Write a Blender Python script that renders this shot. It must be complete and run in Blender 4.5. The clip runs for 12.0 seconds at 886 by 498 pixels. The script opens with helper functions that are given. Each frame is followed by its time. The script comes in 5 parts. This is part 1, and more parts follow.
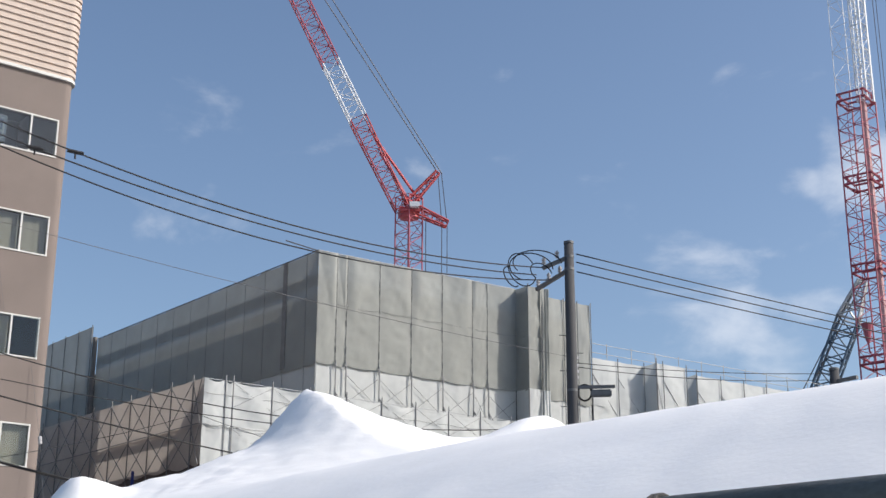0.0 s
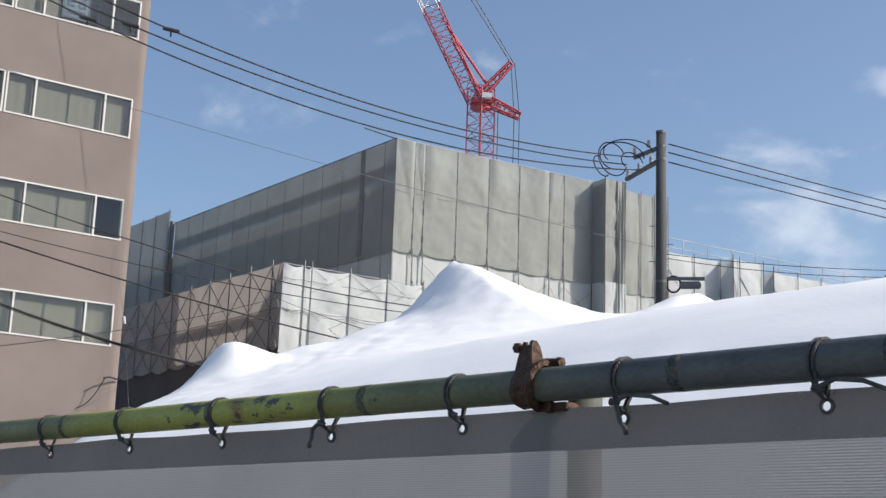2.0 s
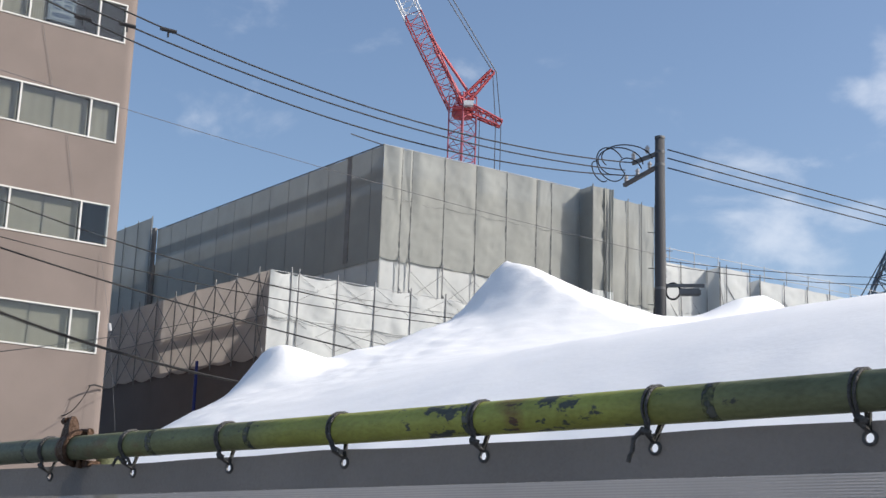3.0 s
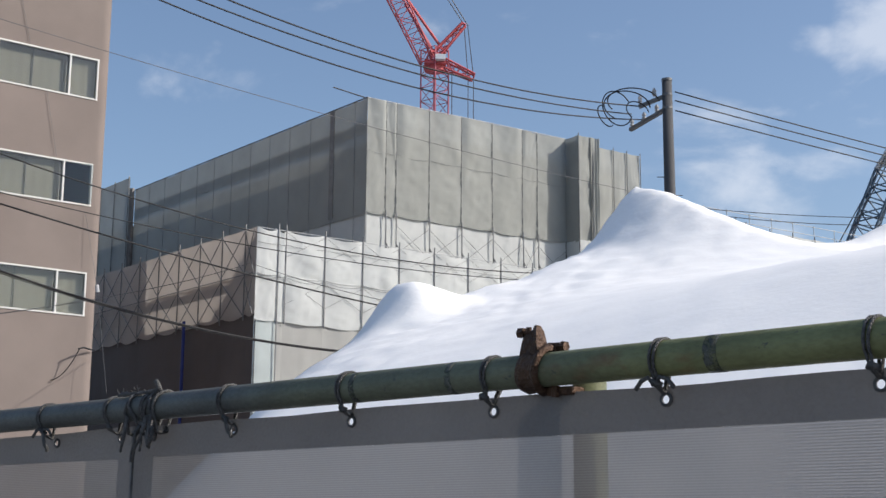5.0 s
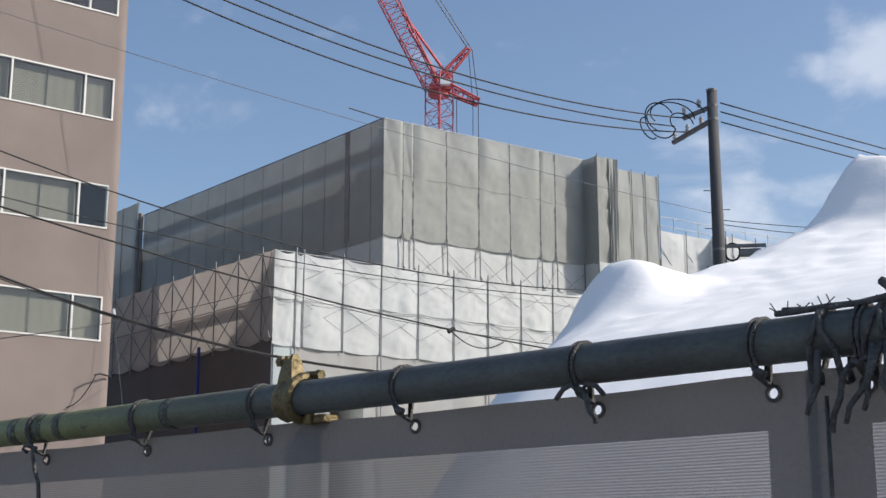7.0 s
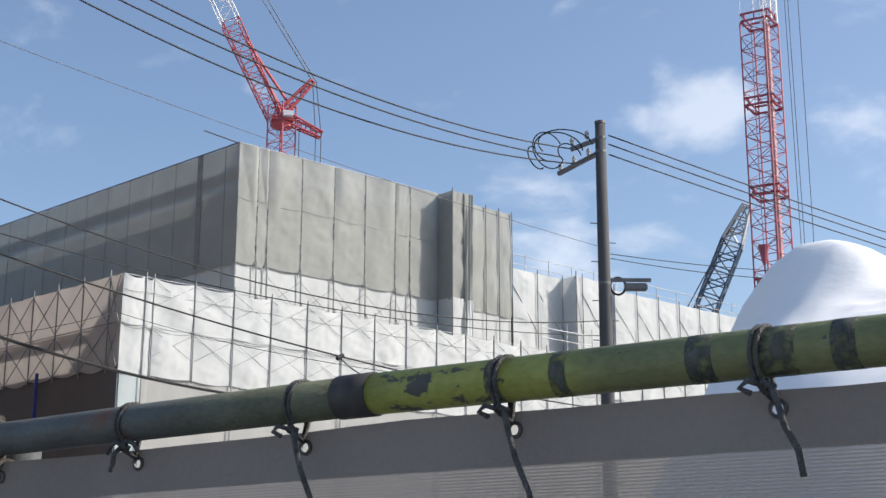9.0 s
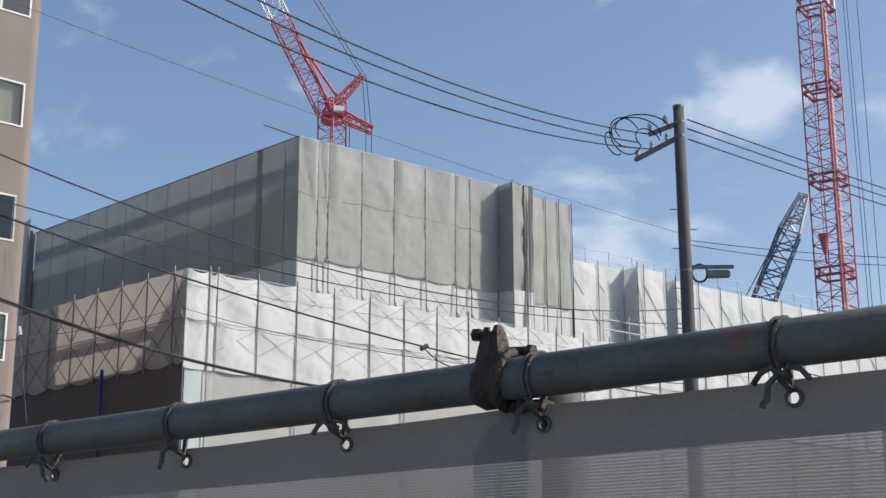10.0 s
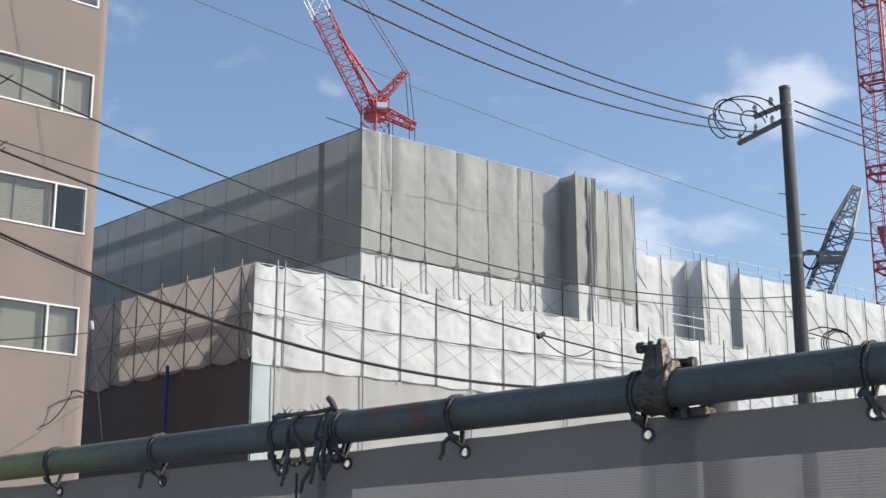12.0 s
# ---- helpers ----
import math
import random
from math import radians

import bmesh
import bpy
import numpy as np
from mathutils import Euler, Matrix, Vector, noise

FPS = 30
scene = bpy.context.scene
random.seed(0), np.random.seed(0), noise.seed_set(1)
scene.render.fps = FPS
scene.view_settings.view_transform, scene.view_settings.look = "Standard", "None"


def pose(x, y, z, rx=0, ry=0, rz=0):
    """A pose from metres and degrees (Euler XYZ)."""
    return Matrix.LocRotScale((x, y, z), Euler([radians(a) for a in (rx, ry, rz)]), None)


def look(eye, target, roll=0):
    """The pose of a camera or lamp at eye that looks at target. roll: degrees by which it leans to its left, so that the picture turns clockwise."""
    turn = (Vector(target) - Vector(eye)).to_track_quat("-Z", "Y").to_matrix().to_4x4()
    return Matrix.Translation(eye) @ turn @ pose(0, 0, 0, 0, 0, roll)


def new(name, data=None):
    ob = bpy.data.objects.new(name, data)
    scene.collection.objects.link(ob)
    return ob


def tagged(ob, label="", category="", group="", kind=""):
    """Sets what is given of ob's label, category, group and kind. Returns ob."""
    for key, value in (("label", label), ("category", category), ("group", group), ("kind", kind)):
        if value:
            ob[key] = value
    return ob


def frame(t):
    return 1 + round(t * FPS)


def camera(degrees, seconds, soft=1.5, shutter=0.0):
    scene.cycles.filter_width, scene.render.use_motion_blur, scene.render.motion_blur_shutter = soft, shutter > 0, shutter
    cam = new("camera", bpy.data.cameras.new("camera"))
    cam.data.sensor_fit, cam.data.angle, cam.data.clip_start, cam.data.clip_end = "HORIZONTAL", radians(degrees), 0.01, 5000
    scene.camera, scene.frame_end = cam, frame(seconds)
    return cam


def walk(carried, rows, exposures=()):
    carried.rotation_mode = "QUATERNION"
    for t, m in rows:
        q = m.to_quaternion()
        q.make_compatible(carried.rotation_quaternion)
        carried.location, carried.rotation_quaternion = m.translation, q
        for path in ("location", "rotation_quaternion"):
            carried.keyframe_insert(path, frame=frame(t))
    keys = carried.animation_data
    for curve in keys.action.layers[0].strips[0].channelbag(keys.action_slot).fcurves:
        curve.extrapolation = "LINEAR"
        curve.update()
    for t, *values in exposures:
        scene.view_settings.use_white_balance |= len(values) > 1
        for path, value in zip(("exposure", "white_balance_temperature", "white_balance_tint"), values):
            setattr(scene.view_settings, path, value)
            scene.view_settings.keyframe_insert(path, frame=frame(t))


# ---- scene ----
cam = camera(35.8, 12.0)
PATH = [
    (0, (2.347, -1.259, 1.583), (1.053, 0.141, 2.188), 0.18),
    (0.5, (2.373, -1.371, 1.533), (1.046, 0.0, 2.132), 2.95),
    (1, (2.217, -1.298, 1.532), (0.878, 0.095, 2.049), 3.03),
    (1.5, (2.009, -1.39, 1.53), (0.656, -0.002, 2.027), 1.96),
    (2, (1.728, -1.45, 1.499), (0.339, -0.084, 1.952), 2.05),
    (2.5, (1.383, -1.466, 1.525), (0.008, -0.091, 1.993), 2.40),
    (4.5, (0.141, -1.46, 1.532), (-1.192, -0.029, 1.953), 0.19),
    (5, (-0.182, -1.513, 1.529), (-1.519, -0.082, 1.935), 0.34),
    (5.5, (-0.56, -1.487, 1.528), (-1.917, -0.082, 1.957), 1.23),
    (6, (-0.897, -1.452, 1.507), (-2.244, -0.045, 1.964), 1.46),
    (6.5, (-1.311, -1.368, 1.532), (-2.655, 0.042, 1.985), 0.61),
    (8.5, (-2.931, -1.227, 1.51), (-4.141, 0.301, 1.955), -1.16),
    (9, (-3.389, -1.245, 1.525), (-4.514, 0.332, 2.025), 0.09),
    (9.5, (-3.799, -1.226, 1.524), (-4.887, 0.366, 2.052), 0.96),
    (10, (-4.245, -1.26, 1.514), (-5.424, 0.278, 2.007), -0.14),
    (10.5, (-4.772, -1.314, 1.505), (-6.057, 0.154, 1.948), 0.16),
    (11, (-5.182, -1.285, 1.501), (-6.497, 0.136, 2.003), 0.14),
    (11.5, (-5.602, -1.384, 1.488), (-6.918, 0.032, 2.001), -0.88),
    (12, (-5.997, -1.459, 1.49), (-7.211, 0.052, 1.982), -0.13),
]
walk(cam, [(t, look(eye, target, roll)) for t, eye, target, roll in PATH],
     exposures=[(t, stops, 6500, 11) for t, stops in ((0, -0.03), (1, -0.03), (2.5, 0.04), (4.5, 0.0), (5.5, -0.06), (6.5, -0.06), (8.5, 0.22), (9, 0.2), (9.5, -0.05), (10.5, 0.14), (12, 0.18))])

# ---- light ----
SUN = Vector((1.228, 0.915, 1.06)).normalized()
sun_data = bpy.data.lights.new("sun", "SUN")
sun_data.energy, sun_data.angle, sun_data.color = 4.8, radians(0.53), (1.0, 0.94, 0.85)
sun = new("sun", sun_data)
sun.matrix_world = look((0, 0, 60), (-60 * SUN.x, -60 * SUN.y, 60 - 60 * SUN.z))

world = bpy.data.worlds.new("sky")
scene.world = world
world.use_nodes = True
wn, wl = world.node_tree.nodes, world.node_tree.links
wn.clear()
sky = wn.new("ShaderNodeTexSky")
sky.sky_type, sky.sun_disc = "NISHITA", False
sky.sun_elevation, sky.sun_rotation = math.asin(SUN.z), math.atan2(SUN.x, SUN.y)
sky.air_density, sky.dust_density, sky.ozone_density = 1.0, 1.7, 2.3
coord = wn.new("ShaderNodeTexCoord")
stretch = wn.new("ShaderNodeMapping")
stretch.inputs["Scale"].default_value = (1.0, 1.0, 1.9)
stretch.inputs["Location"].default_value = (0.35, 0.1, 0.0)
puffs = wn.new("ShaderNodeTexNoise")
puffs.inputs["Scale"].default_value, puffs.inputs["Detail"].default_value = 11.0, 7
puffs.inputs["Roughness"].default_value, puffs.inputs["Distortion"].default_value = 0.55, 0.25
thin = wn.new("ShaderNodeMapRange")
thin.interpolation_type = "SMOOTHSTEP"
thin.inputs["From Min"].default_value, thin.inputs["From Max"].default_value = 0.61, 0.92
thin.inputs["To Max"].default_value = 0.52
cloud = wn.new("ShaderNodeMix")
cloud.data_type = "RGBA"
cloud.inputs["B"].default_value = (6.0, 6.3, 6.8, 1)
background = wn.new("ShaderNodeBackground")
background.inputs["Strength"].default_value = 0.152
out = wn.new("ShaderNodeOutputWorld")
wl.new(coord.outputs["Generated"], stretch.inputs["Vector"])
wl.new(stretch.outputs["Vector"], puffs.inputs["Vector"])
# the clouds gather here and there: a heap of cumulus over the far end of the street, a veil under it, a few wisps
heaps = [((-0.392, 0.852, 0.346), 3.0, 0.27), ((-0.365, 0.868, 0.338), 2.6, 0.18), ((-0.285, 0.908, 0.312), 3.6, 0.24), ((-0.25, 0.88, 0.41), 5.0, 0.08), ((-0.47, 0.848, 0.262), 6.5, 0.11), ((-0.53, 0.81, 0.254), 5.0, 0.10),
         ((-0.434, 0.835, 0.338), 1.1, 0.12), ((-0.702, 0.610, 0.366), 1.6, 0.03), ((-0.766, 0.550, 0.333), 2.0, 0.03), ((-0.802, 0.537, 0.260), 2.2, 0.09)]
level = puffs.outputs["Fac"]
for way, spread, more in heaps:
    toward = wn.new("ShaderNodeVectorMath")
    toward.operation = "DOT_PRODUCT"
    toward.inputs[1].default_value = Vector(way).normalized()
    gather = wn.new("ShaderNodeMapRange")
    gather.interpolation_type = "SMOOTHSTEP"
    gather.inputs["From Min"].default_value, gather.inputs["From Max"].default_value, gather.inputs["To Max"].default_value = math.cos(radians(spread)), 1.0, more
    heap = wn.new("ShaderNodeMath")
    wl.new(coord.outputs["Generated"], toward.inputs[0])
    wl.new(toward.outputs["Value"], gather.inputs["Value"])
    wl.new(level, heap.inputs[0])
    wl.new(gather.outputs["Result"], heap.inputs[1])
    level = heap.outputs[0]
wl.new(level, thin.inputs["Value"])
wl.new(thin.outputs["Result"], cloud.inputs["Factor"])
wl.new(sky.outputs["Color"], cloud.inputs["A"])
wl.new(cloud.outputs["Result"], background.inputs["Color"])
wl.new(background.outputs["Background"], out.inputs["Surface"])


# ---- materials ----
def material(name, colour, rough=0.7, metal=0.0, vary=0.15, scale=3.0, fine=40.0, bump=0.0, bump_scale=30.0, translucent=0.0,
             clear=0.0, tint=None, stretch=(1, 1, 1), spec=0.3, per_piece=0.0, ragged=None):
    """A surface with colour that varies at two scales, fine relief, and, for cloth, light that comes through."""
    m = bpy.data.materials.new(name)
    m.use_nodes = True
    nodes, links = m.node_tree.nodes, m.node_tree.links
    bsdf, end = nodes["Principled BSDF"], nodes["Material Output"]
    bsdf.inputs["Roughness"].default_value, bsdf.inputs["Metallic"].default_value = rough, metal
    bsdf.inputs["Specular IOR Level"].default_value = spec
    tc, mp = nodes.new("ShaderNodeTexCoord"), nodes.new("ShaderNodeMapping")
    mp.inputs["Scale"].default_value = stretch
    links.new(tc.outputs["Object"], mp.inputs["Vector"])
    coarse, grain = nodes.new("ShaderNodeTexNoise"), nodes.new("ShaderNodeTexNoise")
    coarse.inputs["Scale"].default_value, coarse.inputs["Detail"].default_value = scale, 5
    grain.inputs["Scale"].default_value, grain.inputs["Detail"].default_value = fine, 3
    for tex in (coarse, grain):
        links.new(mp.outputs["Vector"], tex.inputs["Vector"])
    both = nodes.new("ShaderNodeMath")
    both.operation = "MULTIPLY_ADD"
    both.inputs[1].default_value = 0.35
    links.new(grain.outputs["Fac"], both.inputs[0])
    links.new(coarse.outputs["Fac"], both.inputs[2])
    level = both.outputs[0]
    if per_piece:
        info, add = nodes.new("ShaderNodeObjectInfo"), nodes.new("ShaderNodeMath")
        add.operation = "MULTIPLY_ADD"
        add.inputs[1].default_value = per_piece
        links.new(info.outputs["Random"], add.inputs[0])
        links.new(level, add.inputs[2])
        level = add.outputs[0]
    ramp = nodes.new("ShaderNodeMapRange")
    ramp.inputs["From Min"].default_value, ramp.inputs["From Max"].default_value = 0.4, 0.95 + per_piece
    links.new(level, ramp.inputs["Value"])
    mix = nodes.new("ShaderNodeMix")
    mix.data_type = "RGBA"
    low = tint or tuple(c * (1 - vary) for c in colour)
    mix.inputs["A"].default_value = (*low, 1)
    mix.inputs["B"].default_value = (*(min(c * (1 + vary), 0.95) for c in colour), 1)
    links.new(ramp.outputs["Result"], mix.inputs["Factor"])
    links.new(mix.outputs["Result"], bsdf.inputs["Base Color"])
    if bump:
        rel, bm_node = nodes.new("ShaderNodeTexNoise"), nodes.new("ShaderNodeBump")
        rel.inputs["Scale"].default_value, rel.inputs["Detail"].default_value = bump_scale, 5
        bm_node.inputs["Strength"].default_value, bm_node.inputs["Distance"].default_value = bump, 0.02
        links.new(mp.outputs["Vector"], rel.inputs["Vector"])
        links.new(rel.outputs["Fac"], bm_node.inputs["Height"])
        links.new(bm_node.outputs["Normal"], bsdf.inputs["Normal"])
    last = bsdf.outputs[0]
    if translucent:
        through_cloth, blend = nodes.new("ShaderNodeBsdfTranslucent"), nodes.new("ShaderNodeMixShader")
        links.new(mix.outputs["Result"], through_cloth.inputs["Color"])
        blend.inputs["Fac"].default_value = translucent
        links.new(last, blend.inputs[1])
        links.new(through_cloth.outputs[0], blend.inputs[2])
        last = blend.outputs[0]
    if clear:
        holes, blend = nodes.new("ShaderNodeBsdfTransparent"), nodes.new("ShaderNodeMixShader")
        blend.inputs["Fac"].default_value = clear
        links.new(last, blend.inputs[1])
        links.new(holes.outputs[0], blend.inputs[2])
        last = blend.outputs[0]
    if ragged:
        # a thin coat that has flaked away in places
        holes, blend, flake, gate = nodes.new("ShaderNodeBsdfTransparent"), nodes.new("ShaderNodeMixShader"), nodes.new("ShaderNodeTexNoise"), nodes.new("ShaderNodeMapRange")
        flake.inputs["Scale"].default_value, flake.inputs["Detail"].default_value = ragged[0], 4
        gate.inputs["From Min"].default_value, gate.inputs["From Max"].default_value = ragged[1] + 0.14, ragged[1] - 0.16
        links.new(tc.outputs["Object"], flake.inputs["Vector"])
        links.new(flake.outputs["Fac"], gate.inputs["Value"])
        links.new(gate.outputs["Result"], blend.inputs["Fac"])
        links.new(last, blend.inputs[1])
        links.new(holes.outputs[0], blend.inputs[2])
        last = blend.outputs[0]
    links.new(last, end.inputs["Surface"])
    return m


SNOW = material("snow", (0.915, 0.91, 0.90), 0.75, vary=0.03, scale=1.2, fine=60, bump=0.07, bump_scale=34)
GROUND = material("slushy_ground", (0.24, 0.24, 0.25), 0.8, vary=0.35, scale=0.25, fine=6, bump=0.3, bump_scale=4)
STUCCO = material("taupe_render", (0.205, 0.170, 0.153), 0.85, vary=0.12, scale=0.45, fine=45, bump=0.35, bump_scale=60)
CLAD = material("corrugated_cladding", (0.52, 0.43, 0.37), 0.5, vary=0.08, scale=2, stretch=(1, 1, 0.2))
WHITE = material("white_frame", (0.60, 0.595, 0.57), 0.45, vary=0.05)
CURTAIN = material("beige_curtain", (0.265, 0.248, 0.198), 0.9, vary=0.08, scale=4, stretch=(3, 3, 0.3))
# near-black colour that stands in for the shade inside the rooms
DARK = material("room_shade_black", (0.03, 0.03, 0.032), 0.8)
GREY_NET = material("grey_sheet", (0.315, 0.325, 0.304), 0.75, vary=0.12, scale=0.7, fine=30, translucent=0.13, clear=0.04, bump=0.3, bump_scale=3, per_piece=0.12)
WHITE_NET = material("white_sheet", (0.60, 0.62, 0.61), 0.6, vary=0.05, scale=0.9, fine=20, translucent=0.26, bump=0.3, bump_scale=3, per_piece=0.08)
BEIGE_NET = material("cream_sheet", (0.42, 0.385, 0.36), 0.7, vary=0.08, scale=0.9, fine=20, translucent=0.42, bump=0.3, bump_scale=3, per_piece=0.08)
PALE_NET = material("pale_green_sheet", (0.52, 0.58, 0.58), 0.7, vary=0.08, scale=1, translucent=0.3, bump=0.3, bump_scale=3)
LOW_NET = material("grey_lower_sheet", (0.47, 0.47, 0.45), 0.75, vary=0.08, scale=0.7, translucent=0.1, clear=0.25, bump=0.3, bump_scale=3, per_piece=0.1)
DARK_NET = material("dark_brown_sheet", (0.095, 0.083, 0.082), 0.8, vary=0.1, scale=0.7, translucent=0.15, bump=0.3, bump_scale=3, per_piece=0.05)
# walls behind the sheets: interior shade is put into this near-black colour
CORE = material("shade_dark_wall", (0.06, 0.058, 0.062), 0.9, vary=0.2, scale=0.4, fine=12)
CONCRETE = material("concrete", (0.30, 0.28, 0.26), 0.9, vary=0.15, scale=0.4, fine=12, bump=0.2)
PIPE_DARK = material("scaffold_tube", (0.16, 0.165, 0.17), 0.5, 0.5, vary=0.25, scale=2)
PIPE_GREY = material("weathered_tube", (0.24, 0.245, 0.25), 0.55, 0.3, vary=0.2, scale=2)
PIPE_PALE = material("galvanised_tube", (0.46, 0.47, 0.48), 0.5, 0.2, vary=0.15, scale=2)
DECK = material("steel_deck", (0.22, 0.21, 0.20), 0.7, 0.3, vary=0.2)
BLUE_PIPE = material("blue_post", (0.02, 0.035, 0.16), 0.5, vary=0.15)
POLE = material("pole_concrete", (0.075, 0.076, 0.08), 0.8, vary=0.14, scale=1.3, fine=50, bump=0.2, bump_scale=40)
POLE_LIGHT = material("pole_steel_grey", (0.23, 0.25, 0.275), 0.55, 0.1, vary=0.12, scale=1.6, fine=30, bump=0.1)
STEEL = material("galvanised_steel", (0.14, 0.145, 0.15), 0.55, 0.3, vary=0.2, scale=6)
CABLE = material("black_cable", (0.018, 0.018, 0.02), 0.55, vary=0.3, scale=5)
PORCELAIN = material("porcelain", (0.42, 0.42, 0.43), 0.25, vary=0.05)
RED = material("crane_red", (0.48, 0.092, 0.10), 0.5, vary=0.18, scale=0.6, fine=5)
CRIMSON = material("mast_red", (0.40, 0.10, 0.135), 0.5, vary=0.2, scale=0.6, fine=5)
CRANE_WHITE = material("crane_white", (0.8, 0.81, 0.82), 0.5, vary=0.06)
PINK = material("faded_red_tube", (0.62, 0.36, 0.36), 0.6, vary=0.15)
BLUE = material("boom_blue", (0.075, 0.115, 0.165), 0.5, vary=0.25, scale=0.6)
ROPE_GREY = material("wire_rope", (0.12, 0.12, 0.13), 0.6, vary=0.1)
CORD = material("frayed_cord", (0.105, 0.103, 0.10), 0.9, vary=0.4, scale=60, fine=400, bump=0.6, bump_scale=300)
RUST = material("rusty_clamp", (0.078, 0.045, 0.028), 0.48, 0.45, vary=0.5, scale=25, fine=140, bump=0.6, bump_scale=90)
BROWN = material("brown_clamp", (0.055, 0.043, 0.036), 0.6, 0.4, vary=0.45, scale=25, fine=140, bump=0.5, bump_scale=90)
BRASS = material("yellowed_clamp", (0.17, 0.132, 0.066), 0.45, 0.6, vary=0.4, scale=25, fine=140, bump=0.4, bump_scale=90)
CLAMP_GREY = material("zinc_clamp", (0.105, 0.090, 0.074), 0.4, 0.6, vary=0.35, scale=25, fine=140, bump=0.5, bump_scale=90)
STAIN = material("dark_paint_ring", (0.075, 0.08, 0.068), 0.5, vary=0.5, scale=40, ragged=(90.0, 0.47))
TAPE = material("black_tape", (0.045, 0.042, 0.040), 0.5, vary=0.4, scale=30)
EYELET = material("eyelet_ring", (0.10, 0.10, 0.10), 0.45, 0.6, vary=0.3, scale=60)
HEM = material("sheet_hem", (0.172, 0.164, 0.158), 0.8, vary=0.13, scale=5, fine=160, translucent=0.12, bump=0.3, bump_scale=160)
POSTER = material("window_poster", (0.24, 0.29, 0.33), 0.6, vary=0.06)
POSTER_BLUE = material("poster_blue", (0.035, 0.065, 0.13), 0.6, vary=0.06)


def glass_material():
    m = bpy.data.materials.new("window_glass")
    m.use_nodes = True
    nodes, links = m.node_tree.nodes, m.node_tree.links
    clear, gloss, blend, fres = (nodes.new("ShaderNode" + k) for k in ("BsdfTransparent", "BsdfGlossy", "MixShader", "Fresnel"))
    clear.inputs["Color"].default_value = (0.80, 0.83, 0.83, 1)
    gloss.inputs["Roughness"].default_value = 0.03
    fres.inputs["IOR"].default_value = 1.6
    links.new(fres.outputs[0], blend.inputs["Fac"])
    links.new(clear.outputs[0], blend.inputs[1])
    links.new(gloss.outputs[0], blend.inputs[2])
    links.new(blend.outputs[0], nodes["Material Output"].inputs["Surface"])
    return m


GLASS = glass_material()


def pipe_material():
    """Steel tube whose yellow paint is worn to grey-green along some stretches."""
    m = material("worn_yellow_tube", (0.1, 0.11, 0.1), 0.5, 0.05, bump=0.12, bump_scale=120, stretch=(0.5, 1, 1))
    nodes, links = m.node_tree.nodes, m.node_tree.links
    bsdf = nodes["Principled BSDF"]
    tc, sep = nodes.new("ShaderNodeTexCoord"), nodes.new("ShaderNodeSeparateXYZ")
    links.new(tc.outputs["Object"], sep.inputs[0])
    span, ramp = nodes.new("ShaderNodeMapRange"), nodes.new("ShaderNodeValToRGB")
    span.inputs["From Min"].default_value, span.inputs["From Max"].default_value = -9.0, 4.0
    links.new(sep.outputs[0], span.inputs["Value"])
    links.new(span.outputs["Result"], ramp.inputs["Fac"])
    grey, green, yellow = (0.108, 0.118, 0.112, 1), (0.138, 0.152, 0.102, 1), (0.36, 0.375, 0.085, 1)
    olive = (0.20, 0.215, 0.098, 1)
    stops = [(-9.0, yellow), (-8.2, olive), (-8.0, green), (-7.9, grey), (-4.75, grey), (-4.55, green), (-4.42, green), (-4.40, yellow), (-4.14, yellow), (-4.06, olive), (-3.75, olive), (-3.5, green), (-3.2, grey),
             (-2.1, grey), (-1.9, green), (-1.45, green), (-1.2, olive), (-0.85, olive), (-0.72, yellow), (-0.05, yellow), (0.12, olive), (0.42, green), (0.6, grey), (4.0, grey)]
    marks = ramp.color_ramp.elements
    marks[0].position, marks[0].color = 0.0, stops[0][1]
    marks[1].position, marks[1].color = 1.0, stops[-1][1]
    for x, c in stops[1:-1]:
        marks.new((x + 9.0) / 13.0).color = c
    worn, wear = nodes.new("ShaderNodeTexNoise"), nodes.new("ShaderNodeMapRange")
    worn.inputs["Scale"].default_value, worn.inputs["Detail"].default_value = 42, 6
    worn.inputs["Roughness"].default_value = 0.65
    wear.inputs["From Min"].default_value, wear.inputs["From Max"].default_value = 0.655, 0.685

    def along(fac, places, more):
        """Adds to a pattern round some places along the tube."""
        for x, reach in places:
            off, size, near, add = nodes.new("ShaderNodeMath"), nodes.new("ShaderNodeMath"), nodes.new("ShaderNodeMapRange"), nodes.new("ShaderNodeMath")
            off.inputs[1].default_value, size.operation = -x, "ABSOLUTE"
            near.interpolation_type = "SMOOTHSTEP"
            near.inputs["From Min"].default_value, near.inputs["From Max"].default_value, near.inputs["To Max"].default_value = reach, 0.0, more
            links.new(sep.outputs[0], off.inputs[0])
            links.new(off.outputs[0], size.inputs[0])
            links.new(size.outputs[0], near.inputs["Value"])
            links.new(near.outputs["Result"], add.inputs[0])
            links.new(fac, add.inputs[1])
            fac = add.outputs[0]
        return fac

    mp = nodes.new("ShaderNodeMapping")
    mp.inputs["Scale"].default_value = (0.7, 1.3, 1.3)
    links.new(tc.outputs["Object"], mp.inputs["Vector"])
    links.new(mp.outputs["Vector"], worn.inputs["Vector"])
    links.new(along(worn.outputs["Fac"], ((-4.29, 0.16), (-0.36, 0.13), (-0.15, 0.14)), 0.15), wear.inputs["Value"])
    chips = nodes.new("ShaderNodeMix")
    chips.data_type = "RGBA"
    chips.inputs["B"].default_value = (0.085, 0.09, 0.075, 1)
    links.new(wear.outputs["Result"], chips.inputs["Factor"])
    links.new(ramp.outputs["Color"], chips.inputs["A"])
